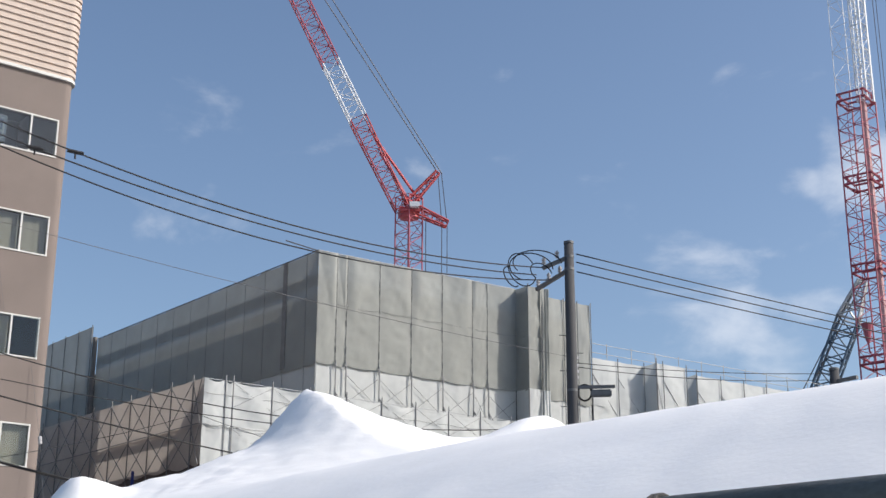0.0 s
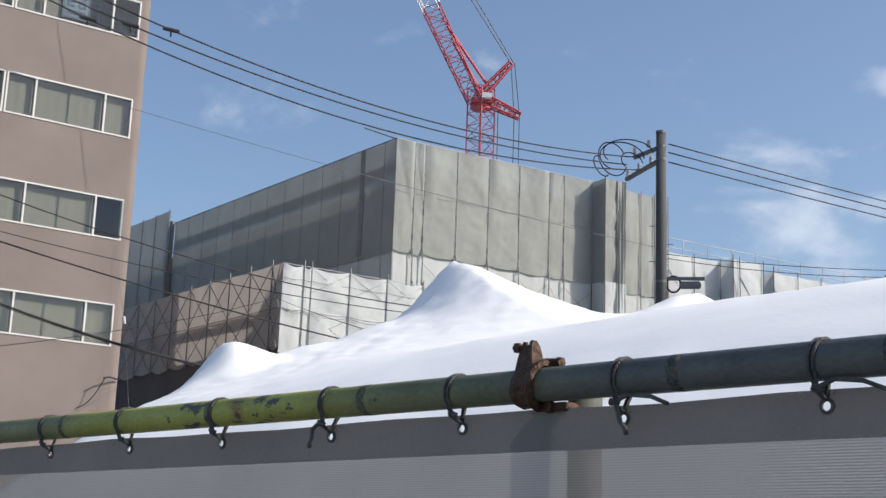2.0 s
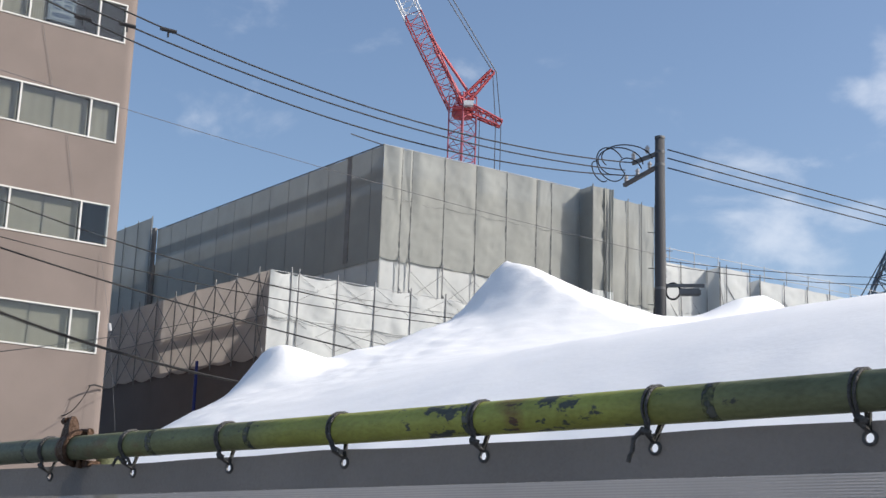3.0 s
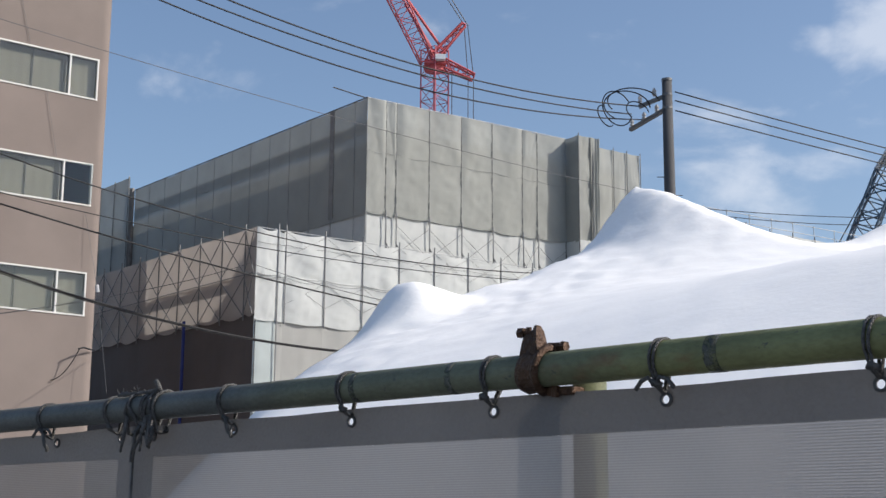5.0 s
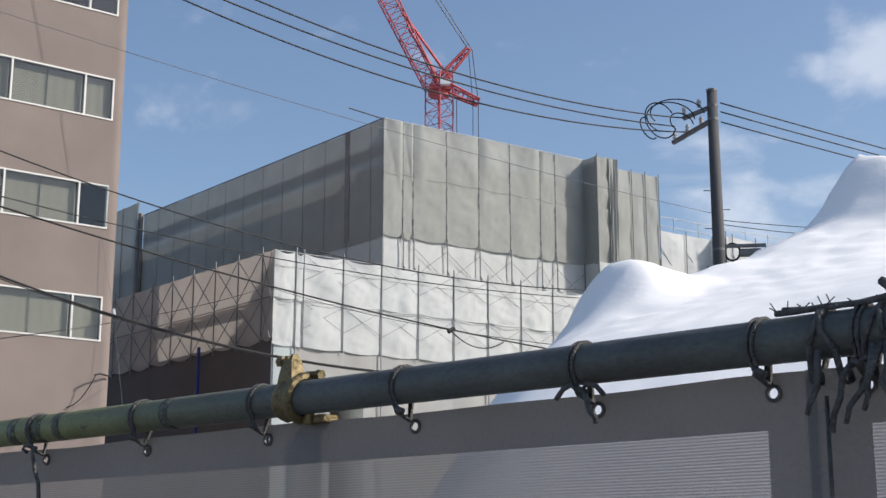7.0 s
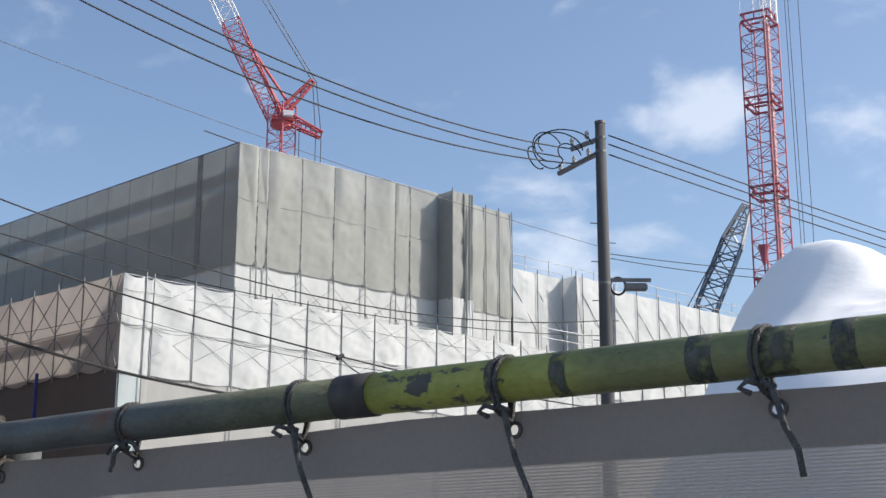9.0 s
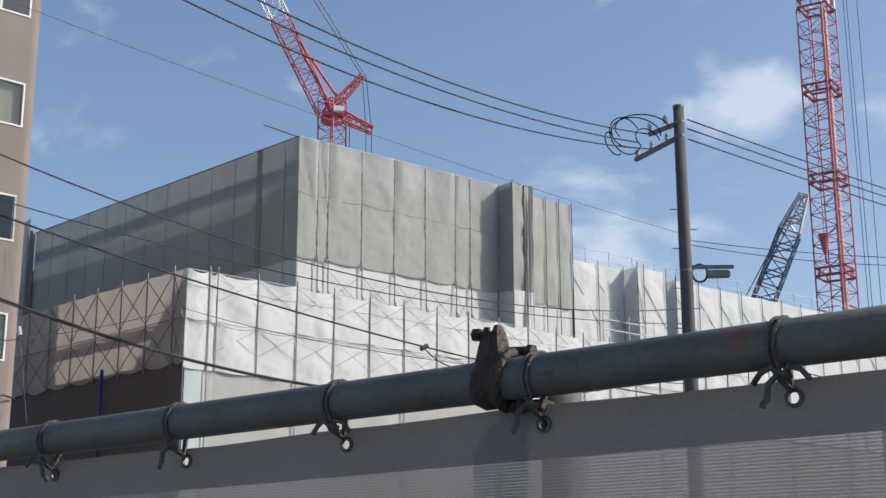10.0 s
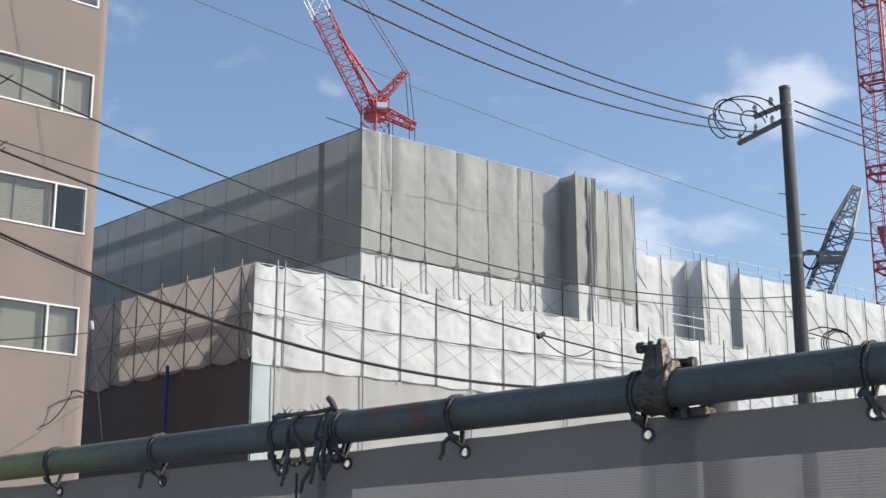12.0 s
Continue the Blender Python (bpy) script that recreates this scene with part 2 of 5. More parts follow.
    # dull weathering in drawn-out blotches, and fine grain
    for sc, lo, dark in ((14, 0.42, 0.45), (140, 0.40, 0.30)):
        mottle, level, dim = nodes.new("ShaderNodeTexNoise"), nodes.new("ShaderNodeMapRange"), nodes.new("ShaderNodeMix")
        mottle.inputs["Scale"].default_value, mottle.inputs["Detail"].default_value = sc, 6
        level.inputs["From Min"].default_value, level.inputs["From Max"].default_value = lo, lo + 0.26
        level.inputs["To Max"].default_value = dark
        dim.data_type, dim.blend_type = "RGBA", "MULTIPLY"
        dim.inputs["B"].default_value = (0.45, 0.42, 0.40, 1)
        links.new(mp.outputs["Vector"], mottle.inputs["Vector"])
        links.new(mottle.outputs["Fac"], level.inputs["Value"])
        links.new(level.outputs["Result"], dim.inputs["Factor"])
        links.new((chips if sc == 14 else last).outputs["Result"], dim.inputs["A"])
        last = dim
    rusty, patch = nodes.new("ShaderNodeTexNoise"), nodes.new("ShaderNodeMapRange")
    rusty.inputs["Scale"].default_value, rusty.inputs["Detail"].default_value = 9, 9
    patch.inputs["From Min"].default_value, patch.inputs["From Max"].default_value = 0.67, 0.80
    links.new(mp.outputs["Vector"], rusty.inputs["Vector"])
    links.new(along(rusty.outputs["Fac"], ((-0.24, 0.10), (0.48, 0.12)), 0.12), patch.inputs["Value"])
    rust = nodes.new("ShaderNodeMix")
    rust.data_type = "RGBA"
    rust.inputs["B"].default_value = (0.16, 0.06, 0.03, 1)
    links.new(patch.outputs["Result"], rust.inputs["Factor"])
    links.new(last.outputs["Result"], rust.inputs["A"])
    links.new(rust.outputs["Result"], bsdf.inputs["Base Color"])
    return m


def mesh_cloth():
    """Woven fence cloth: fine level threads with light showing between them."""
    m = material("woven_mesh", (0.190, 0.183, 0.178), 0.8, vary=0.12, scale=2.5, fine=200, translucent=0.32)
    nodes, links = m.node_tree.nodes, m.node_tree.links
    end = nodes["Material Output"]
    last = end.inputs["Surface"].links[0].from_socket
    tc, wave, span = nodes.new("ShaderNodeTexCoord"), nodes.new("ShaderNodeTexWave"), nodes.new("ShaderNodeMapRange")
    wave.bands_direction = "Z"
    wave.inputs["Scale"].default_value = 2 * math.pi / (20 * 0.0036)
    wave.inputs["Distortion"].default_value, wave.inputs["Detail"].default_value = 0.4, 1
    span.inputs["To Min"].default_value, span.inputs["To Max"].default_value = 0.02, 0.24
    links.new(tc.outputs["Object"], wave.inputs["Vector"])
    links.new(wave.outputs["Fac"], span.inputs["Value"])
    holes, blend = nodes.new("ShaderNodeBsdfTransparent"), nodes.new("ShaderNodeMixShader")
    links.new(span.outputs["Result"], blend.inputs["Fac"])
    links.new(last, blend.inputs[1])
    links.new(holes.outputs[0], blend.inputs[2])
    links.new(blend.outputs[0], end.inputs["Surface"])
    return m


PIPE = pipe_material()
CLOTH = mesh_cloth()


# ---- mesh helpers ----
def thing(name, label, category, place=(0, 0, 0), group="", kind=""):
    ob = new(name)
    ob.location = place
    return tagged(ob, label, category, group, kind)


def part(name, bm, mat, parent, label="", smooth=False):
    """Links a bmesh, built in world metres, as one mesh under a thing or part."""
    me = bpy.data.meshes.new(name)
    for f in bm.faces:
        f.smooth = smooth
    bm.to_mesh(me)
    bm.free()
    me.materials.append(mat)
    ob = new(name, me)
    if parent is not None:
        ob.parent = parent
        top, shift = parent, Vector((0, 0, 0))
        while top is not None:
            shift += top.location
            top = top.parent
        ob.location = -shift
    if label:
        ob["label"] = label
    return ob


def box(bm, lo, hi, m=None):
    vs = [bm.verts.new((x, y, z)) for z in (lo[2], hi[2]) for y in (lo[1], hi[1]) for x in (lo[0], hi[0])]
    for a in ((0, 2, 3, 1), (4, 5, 7, 6), (0, 1, 5, 4), (2, 6, 7, 3), (0, 4, 6, 2), (1, 3, 7, 5)):
        bm.faces.new([vs[i] for i in a])
    if m is not None:
        bmesh.ops.transform(bm, matrix=m, verts=vs)
    return bm


def tube(bm, points, r, seg=8, closed=False, taper=None, cap=True):
    pts = [Vector(p) for p in points]
    rings, side = [], None
    for i, p in enumerate(pts):
        a = pts[i - 1] if (i or closed) else p
        b = pts[(i + 1) % len(pts)] if (i < len(pts) - 1 or closed) else p
        d = (b - a).normalized()
        if side is None:
            side = d.cross(Vector((0, 0, 1)) if abs(d.z) < 0.9 else Vector((1, 0, 0))).normalized()
        side = (side - d * side.dot(d)).normalized()
        up = d.cross(side)
        rad = r if taper is None else r + (taper - r) * i / (len(pts) - 1)
        rings.append([bm.verts.new(p + (side * math.cos(k * math.tau / seg) + up * math.sin(k * math.tau / seg)) * rad) for k in range(seg)])
    last = len(rings) if closed else len(rings) - 1
    for i in range(last):
        a, b = rings[i], rings[(i + 1) % len(rings)]
        for k in range(seg):
            bm.faces.new((a[k], a[(k + 1) % seg], b[(k + 1) % seg], b[k]))
    if cap and not closed:
        bm.faces.new(rings[0][::-1])
        bm.faces.new(rings[-1])
    return bm


def sag_line(a, b, sag, n=24):
    a, b = Vector(a), Vector(b)
    return [a.lerp(b, i / n) - Vector((0, 0, 4 * sag * (i / n) * (1 - i / n))) for i in range(n + 1)]


def prism(bm, plan, z0, z1):
    lo = [bm.verts.new((x, y, z0)) for x, y in plan]
    hi = [bm.verts.new((x, y, z1)) for x, y in plan]
    n = len(plan)
    for i in range(n):
        bm.faces.new((lo[i], lo[(i + 1) % n], hi[(i + 1) % n], hi[i]))
    bm.faces.new(lo[::-1])
    bm.faces.new(hi)
    bmesh.ops.recalc_face_normals(bm, faces=bm.faces[:])
    return bm


class Face:
    """An upright plane: origin in plan, direction along it, outward side. at(u, off, z) gives a place."""

    def __init__(self, origin, along, out):
        self.o, self.d = Vector((*origin, 0)), Vector((*along, 0)).normalized()
        w = Vector((-self.d.y, self.d.x, 0))
        self.n = w if w.dot(Vector((*out, 0))) > 0 else -w

    def at(self, u, off, z):
        p = self.o + self.d * u + self.n * off
        return Vector((p.x, p.y, z))

    def plan(self, u, off):
        p = self.at(u, off, 0)
        return (p.x, p.y)


# ---- ground ----
bm = bmesh.new()
ring = [1.0, 12, 40, 90, 200, 600, 2500]
verts = [[bm.verts.new((r * math.cos(k * math.tau / 48) - 20, r * math.sin(k * math.tau / 48) + 30, 0)) for k in range(48)] for r in ring]
bm.faces.new(verts[0])
for a, b in zip(verts, verts[1:]):
    for k in range(48):
        bm.faces.new((a[k], b[k], b[(k + 1) % 48], a[(k + 1) % 48]))
bmesh.ops.recalc_face_normals(bm, faces=bm.faces[:])
ground = part("ground", bm, GROUND, None)
tagged(ground, "flat wet street ground with grey packed slush", "ground", kind="structure")


# ---- snow pile behind the fence ----
def snow_height(x, y):
    """Height of the ploughed heap: a steep left edge with peaks, a plateau that runs on, a slope down to the fence."""
    ex, ey = math.sin(0.277), math.cos(0.277)
    along = (x + 5.121) * ex + (y - 3.448) * ey
    across = (x + 5.121) * ey - (y - 3.448) * ex
    inward = np.maximum(across, 0)
    top = 2.512 + 0.277 * np.exp(-((y - 2.76) / 0.81) ** 2) / (1 + np.exp(-2 * (x + 2.785))) + 0.018 * x
    for high, place, width, reach, power, fall in (
            (0.574, -0.011, 0.194, 0.293, 1.42, 2.743), (0.723, 1.568, 0.716, 0.963, 1.044, 1.01), (0.462, 3.023, 1.377, 1.633, 1.986, 2.052),
            (0.563, 1.52, 1.759, 2.078, 1.827, 0.601), (-0.128, 1.209, 0.255, 0.46, 1.878, 2.096)):
        top = top + high * np.exp(-(np.abs(along - place) / width) ** power) * np.exp(-(inward / reach) ** fall)
    # two smaller rounded knobs on the crest
    for bx, by, wide, deep, high in ((-3.506, 6.161, 0.291, 0.442, 0.35), (-4.867, 3.849, 0.166, 0.14, 0.058)):
        u, w = (x - bx) * ey - (y - by) * ex, (x - bx) * ex + (y - by) * ey
        top = top + high * np.exp(-(u / wide) ** 2 - (w / deep) ** 2)
    left = top + (1.879 + 0.379 * np.tanh(along)) * (across - 0.03)
    front = 1.054 + 0.5825 * (y - 0.35)
    foot = 2.716 + 1.65 * (across + 0.90)
    back = 3.6 - 0.75 * (y - 7.5)
    heel = 2.9 + 2.0 * (along + 0.45) + 1.4 * (across - 0.2)
    stack = np.stack([top, left, front, back, foot, heel])
    least = stack.min(0)
    return least - np.log(np.exp(-4.479 * (stack - least)).sum(0)) / 4.479


nx, ny = 520, 320
gx, gy = np.meshgrid(np.linspace(-8.5, 9.0, nx), np.linspace(0.12, 11.5, ny))
gz = snow_height(gx, gy)
for i in range(ny):
    for j in range(nx):
        q = Vector((gx[i, j], gy[i, j], 0))
        gz[i, j] += 0.014 * noise.noise(q * 1.3) + 0.0045 * noise.noise(q * 5.0) + 0.0012 * noise.noise(q * 17.0)
        loose = min(1.0, max(0.0, 1.6 - 0.9 * abs((q.x + 5.121) * 0.962 - (q.y - 3.448) * 0.2735)))
        if loose > 0:
            gz[i, j] += loose * (0.010 * noise.noise(q * 11.0) + 0.010 * abs(noise.noise(q * 15.0 + Vector((7, 2, 1)))))
        gz[i, j] += 0.004 * max(0.0, noise.noise(q * 0.9 + Vector((3.3, 1.0, 0))) + (0.45 if q.x < -1.2 else 0.1)) * noise.noise(q * 6.5)
gz = np.maximum(gz, -0.05)
me = bpy.data.meshes.new("snow_pile")
pts = np.stack([gx.ravel(), gy.ravel(), gz.ravel()], 1).tolist()
quads = [(i * nx + j, i * nx + j + 1, (i + 1) * nx + j + 1, (i + 1) * nx + j) for i in range(ny - 1) for j in range(nx - 1)
         if max(gz[i, j], gz[i, j + 1], gz[i + 1, j + 1], gz[i + 1, j]) > -0.04]
me.from_pydata(pts, [], quads)
me.polygons.foreach_set("use_smooth", [True] * len(quads))
me.materials.append(SNOW)
tagged(new("snow_pile", me), "tall heap of clean white ploughed snow with rounded peaks", "snow", kind="stuff")


# ---- scaffolded blocks ----
GREY_FRONT = Face((-43.77, 40.03), (0.217, 0.976), (1, 0))
GREY_LEFT = Face((-43.77, 40.03), (-0.991, 0.133), (0, -1))
POD_FRONT = Face((-42.55, 32.85), (0.192, 0.981), (1, 0))
POD_LEFT = Face((-42.55, 32.85), (-0.991, 0.130), (0, -1))
WALL_MID = Face((-43.77, 40.03), (0.217, 0.976), (1, 0))


def sheet(face, u0, u1, z0, z1, off, mat, parent, billow=0.05, droop=0.06, creases=0.025, seed=0, nu=14, nv=22, fold=0.0, top_sag=0.03, pleat=0.0):
    """One sheet of cloth laced between two posts: it bellies out, creases, and its lower hem hangs in a curve."""
    bm = bmesh.new()
    grid, hang = [], 0.5 + 0.9 * noise.random()
    slack = min(1.0, (u1 - u0) / 1.5)
    billow, creases = billow * slack, creases * (0.4 + 0.6 * slack)
    for j in range(nv + 1):
        row = []
        for i in range(nu + 1):
            s, t = i / nu, j / nv
            u, z = u0 + (u1 - u0) * s, z0 + (z1 - z0) * t
            q = Vector((u * 0.9 + seed * 3.1, z * 0.8, seed * 1.7))
            d = billow * math.sin(math.pi * s) * (0.55 + 0.45 * math.sin(math.pi * t))
            free = min(1.0, 4.0 * s * (1 - s)) ** 0.6
            d += free * creases * (2 * noise.noise(q) + 0.9 * abs(noise.noise(Vector((u * 0.7 + z * 1.1 + seed, z * 0.4 - u * 0.5, seed)) * 1.6)))
            d -= free * creases * 0.8 * (1 - abs(noise.noise(Vector((u * 1.5 - z * 0.9 + seed * 2, z * 0.5 + u * 0.3, seed + 5.0)) * 1.9))) ** 5
            d += 0.006 * noise.noise(Vector((u * 5.0, z * 2.2, seed))) * (0.3 + free)
            # puckers that run in from the laced edges, and small folds above the lower hem
            laced = max(0.0, 1 - 5 * min(s, 1 - s)) * (s * (1 - s) > 0)
            d += 0.012 * laced * math.sin(z * 14 + 3 * noise.noise(Vector((z * 2, seed, 0.5))))
            d += 0.026 * max(0.0, 1 - 5 * t) * noise.noise(Vector((u * 4.5, z * 6.0 + u * 2.5, seed + 2.0)))
            if pleat:
                d += pleat * math.sin(u * 34 + 1.2 * noise.noise(Vector((z * 0.7, seed, 0)))) * (0.5 + noise.noise(Vector((u * 3, z * 0.4, seed))))
            if fold:
                k = 0.35 + 0.3 * noise.noise(Vector((seed * 2.3, 0.5, 0.1)))
                lean = s if noise.noise(Vector((seed * 1.9, 4.5, 0.7))) > -0.15 else 1 - s
                d += fold * (max(0.0, t - 1 + (0.3 + k) * lean) - 0.6 * max(0.0, t - 0.62 + 0.8 * k * lean - 0.25)) * min(1.0, 6 * s * (1 - s))
            edge_pull = droop * (1 - t) ** 6 * math.sin(math.pi * s) * hang
            row.append(bm.verts.new(face.at(u, off + d, z - edge_pull - top_sag * t ** 8 * math.sin(math.pi * s))))
        grid.append(row)
    for j in range(nv):
        for i in range(nu):
            bm.faces.new((grid[j][i], grid[j][i + 1], grid[j + 1][i + 1], grid[j + 1][i]))
    return part("sheet", bm, mat, parent, smooth=True)


def post(face, u, z0, z1, off, parent, r=0.028, mat=PIPE_DARK):
    return part("post", tube(bmesh.new(), [face.at(u, off, z0), face.at(u, off, z1)], r, 6), mat, parent)


def rail(face, u0, u1, z, off, parent, r=0.022, mat=PIPE_DARK, name="rail"):
    return part(name, tube(bmesh.new(), [face.at(u0, off, z), face.at(u1, off, z)], r, 6), mat, parent)


def brace(face, u0, u1, z0, z1, off, parent, r=0.017, mat=PIPE_DARK):
    bm = bmesh.new()
    tube(bm, [face.at(u0, off, z0), face.at(u1, off, z1)], r, 5)
    tube(bm, [face.at(u0, off, z1), face.at(u1, off, z0)], r, 5)
    return part("cross_brace", bm, mat, parent)


def deck(face, u0, u1, z, off0, off1, parent):
    bm = bmesh.new()
    a, b, c, d = (face.plan(u, o) for u, o in ((u0, off0), (u1, off0), (u1, off1), (u0, off1)))
    prism(bm, [a, b, c, d], z, z + 0.05)
    return part("walk_deck", bm, DECK, parent)


def corner(face_a, ua, face_b, ub):
    """Where the line along face_a at depth ua inside crosses face_b's at depth ub inside."""
    pa, da = face_a.at(0, -ua, 0), face_a.d
    pb, db = face_b.at(0, -ub, 0), face_b.d
    det = da.x * -db.y + db.x * da.y
    k = ((pb.x - pa.x) * -db.y + db.x * (pb.y - pa.y)) / det
    return pa + da * k


# tall grey block
tall = thing("scaffolded_tower_block", "tall building block wrapped in dull grey scaffold sheeting above white", "building", GREY_FRONT.at(8, -8, 0))
c0 = corner(GREY_FRONT, 1.25, GREY_LEFT, 1.25)
core = [(c0.x, c0.y)]
core.append(tuple((c0 + GREY_FRONT.d * 15.3)[:2]))
core.append(tuple((c0 + GREY_FRONT.d * 15.3 + GREY_LEFT.d * 36)[:2]))
core.append(tuple((c0 + GREY_LEFT.d * 36)[:2]))
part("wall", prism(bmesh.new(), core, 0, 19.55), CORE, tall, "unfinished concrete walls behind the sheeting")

# unseen wall added to stop sky showing through the front sheets
part("sky_block_wall", prism(bmesh.new(), [GREY_FRONT.plan(1.2, -1.25), GREY_FRONT.plan(16.55, -1.25), GREY_FRONT.plan(16.55, -1.6), GREY_FRONT.plan(1.2, -1.6)], 19.5, 20.2), CORE, tall)
TOP, MID, LOW = 21.05, 18.35, 15.72
edges = [0.0, 1.02, 1.58, 3.41, 5.24, 7.07, 8.90, 9.83, 11.66]
seed = 1
for a, b in zip(edges, edges[1:]):
    sheet(GREY_FRONT, a, b, LOW, TOP, 0.01, GREY_NET, tall, 0.04, 0.10, 0.032, seed, nv=44, fold=0.34)
    part("seam_cord", tube(bmesh.new(), sag_line(GREY_FRONT.at(a, 0.055, MID + 0.25), GREY_FRONT.at(b, 0.055, MID + 0.25), 0.06 + 0.05 * noise.random(), 6), 0.008, 4), PIPE_GREY, tall)
    sheet(GREY_FRONT, a, b, 13.2, LOW + 0.1, -0.06, WHITE_NET, tall, 0.03, 0.02, 0.03, seed + 40)
    seed += 1
for u in edges[1:-1]:
    post(GREY_FRONT, u, LOW - 0.2, TOP + 0.06, 0.0, tall, 0.02)
    for k in range(12):
        z = LOW + 0.1 + 0.44 * k
        strap = tube(bmesh.new(), [GREY_FRONT.at(u + 0.012 * math.sin(k * 2.1), 0.04, z), GREY_FRONT.at(u - 0.01 * math.sin(k * 3.7), 0.045, z + 0.33)], 0.014 + 0.005 * math.sin(k * 1.7), 5)
        part("lacing", strap, PIPE_DARK, tall)
for u in edges[1:-1]:
    bm = bmesh.new()
    tube(bm, [GREY_FRONT.at(u, 0.1, 14.4), GREY_FRONT.at(u + 0.22, 0.35, 13.75)], 0.02, 5)
    tube(bm, [GREY_FRONT.at(u, 0.1, 14.4), GREY_FRONT.at(u - 0.05, 0.4, 13.75)], 0.02, 5)
    part("foot_strut", bm, PIPE_DARK, tall)
    post(GREY_FRONT, u, 13.7, LOW + 0.15, 0.1, tall, 0.032, PIPE_GREY)
for a, b in zip(edges[2:], edges[3:]):
    brace(GREY_FRONT, a, b, 13.9, 15.3, 0.05, tall, 0.010, PIPE_GREY)
# the bay that stands forward
BAY = Face(GREY_FRONT.plan(0, 1.0), (0.217, 0.976), (1, 0))
BAY_SIDE = Face(GREY_FRONT.plan(11.66, 0), (0.976, -0.217), (-0.217, -0.976))
for z0, z1, mat, s in ((MID, TOP, GREY_NET, 61), (LOW - 0.1, MID + 0.05, GREY_NET, 62), (13.2, LOW, WHITE_NET, 63)):
    sheet(BAY_SIDE, 0, 1.0, z0, z1, 0.0, mat, tall, 0.02, 0.02, 0.015, s)
    sheet(BAY, 11.66, 12.55, z0, z1, 0.0, mat, tall, 0.04, 0.05, 0.06, s + 5)
    sheet(BAY, 12.42, 13.0, z0, z1, 0.05, mat, tall, 0.05, 0.05, 0.03, s + 9, nu=26, pleat=0.07)
for u, z1 in ((11.66, TOP + 0.1), (12.55, TOP)):
    post(BAY, u, 13.3, z1, 0.04, tall, 0.026)
# unseen block added inside the bay to stop sun and deepen its shadow
part("bay_light_block", prism(bmesh.new(), [GREY_FRONT.plan(11.8, 0.02), GREY_FRONT.plan(12.85, 0.02), GREY_FRONT.plan(12.85, 0.85), GREY_FRONT.plan(11.8, 0.85)], 13.2, 20.9), CORE, tall)
for z in (16.6, 18.4, 19.6):
    rail(BAY_SIDE, 0.03, 0.97, z, -0.03, tall)
post(BAY_SIDE, 0.5, 16.6, TOP, -0.04, tall, 0.02)
for a, b in zip((13.0, 14.82, 15.75), (14.82, 15.75, 16.68)):
    sheet(GREY_FRONT, a, b, LOW - 0.12, TOP - 0.05, 0.0, GREY_NET, tall, 0.06, 0.12, 0.06, seed + 70, nv=20)
    sheet(GREY_FRONT, a, b, 13.2, LOW + 0.05, -0.06, WHITE_NET, tall, 0.03, 0.02, 0.03, seed + 90)
    post(GREY_FRONT, b, 13.4, TOP + 0.05, 0.07, tall, 0.024)
    seed += 1
# the shaded flank, lit through from behind along its top
lefts = [0.0, 0.95] + [0.95 + 1.83 * k for k in range(1, 13)]
for a, b in zip(lefts, lefts[1:]):
    sheet(GREY_LEFT, a, b, 19.35, TOP, 0, GREY_NET, tall, 0.02, 0.0, 0.02, seed)
    sheet(GREY_LEFT, a, b, LOW - 0.1, 19.38, 0.0, GREY_NET, tall, 0.02, 0.02, 0.02, seed + 33)
    sheet(GREY_LEFT, a, b, 13.2, LOW, -0.05, WHITE_NET, tall, 0.02, 0.02, 0.02, seed + 66)
    post(GREY_LEFT, a if a else 0.02, 13.2, TOP, 0.012, tall, 0.013, PIPE_GREY)
    seed += 1
rail(GREY_LEFT, 0, lefts[-1], TOP + 0.02, 0.01, tall, 0.03)
rail(GREY_FRONT, 0, 11.66, TOP + 0.02, 0.01, tall, 0.02, PIPE_PALE)
for a, b in zip(lefts, lefts[1:]):
    deck(GREY_LEFT, a + 0.02, b - 0.02, 19.55, -0.40, -0.12, tall)
    part("toe_board", prism(bmesh.new(), [GREY_LEFT.plan(a + 0.02, -0.12), GREY_LEFT.plan(b - 0.02, -0.12), GREY_LEFT.plan(b - 0.02, -0.15), GREY_LEFT.plan(a + 0.02, -0.15)], 19.6, 20.0), DECK, tall)
part("seam_strip", prism(bmesh.new(), [GREY_LEFT.plan(2.6, 0.03), GREY_LEFT.plan(2.95, 0.03), GREY_LEFT.plan(2.95, -0.02), GREY_LEFT.plan(2.6, -0.02)], 15.8, TOP - 0.02), DECK, tall, "doubled dark strip of sheeting")
part("overhang_pole", tube(bmesh.new(), [GREY_LEFT.at(0.1, -0.2, TOP), GREY_LEFT.at(0.9, 1.3, TOP + 0.45)], 0.03, 6), PIPE_DARK, tall, "scaffold tube sticking out past the corner")
# far part of the flank, a little higher
far_u = lefts[-1]
for k in range(8):
    a, b = far_u + 0.02 + 1.83 * k, far_u + 0.02 + 1.83 * (k + 1)
    sheet(GREY_LEFT, a, b, 15.0, TOP + 0.75, 0.35, GREY_NET, tall, 0.02, 0.0, 0.02, seed)
    post(GREY_LEFT, a, 14.0, TOP + 0.8, 0.42, tall, 0.028)
    seed += 1
post(GREY_LEFT, far_u + 0.1, 13.0, TOP + 0.1, 0.15, tall, 0.16, DECK)

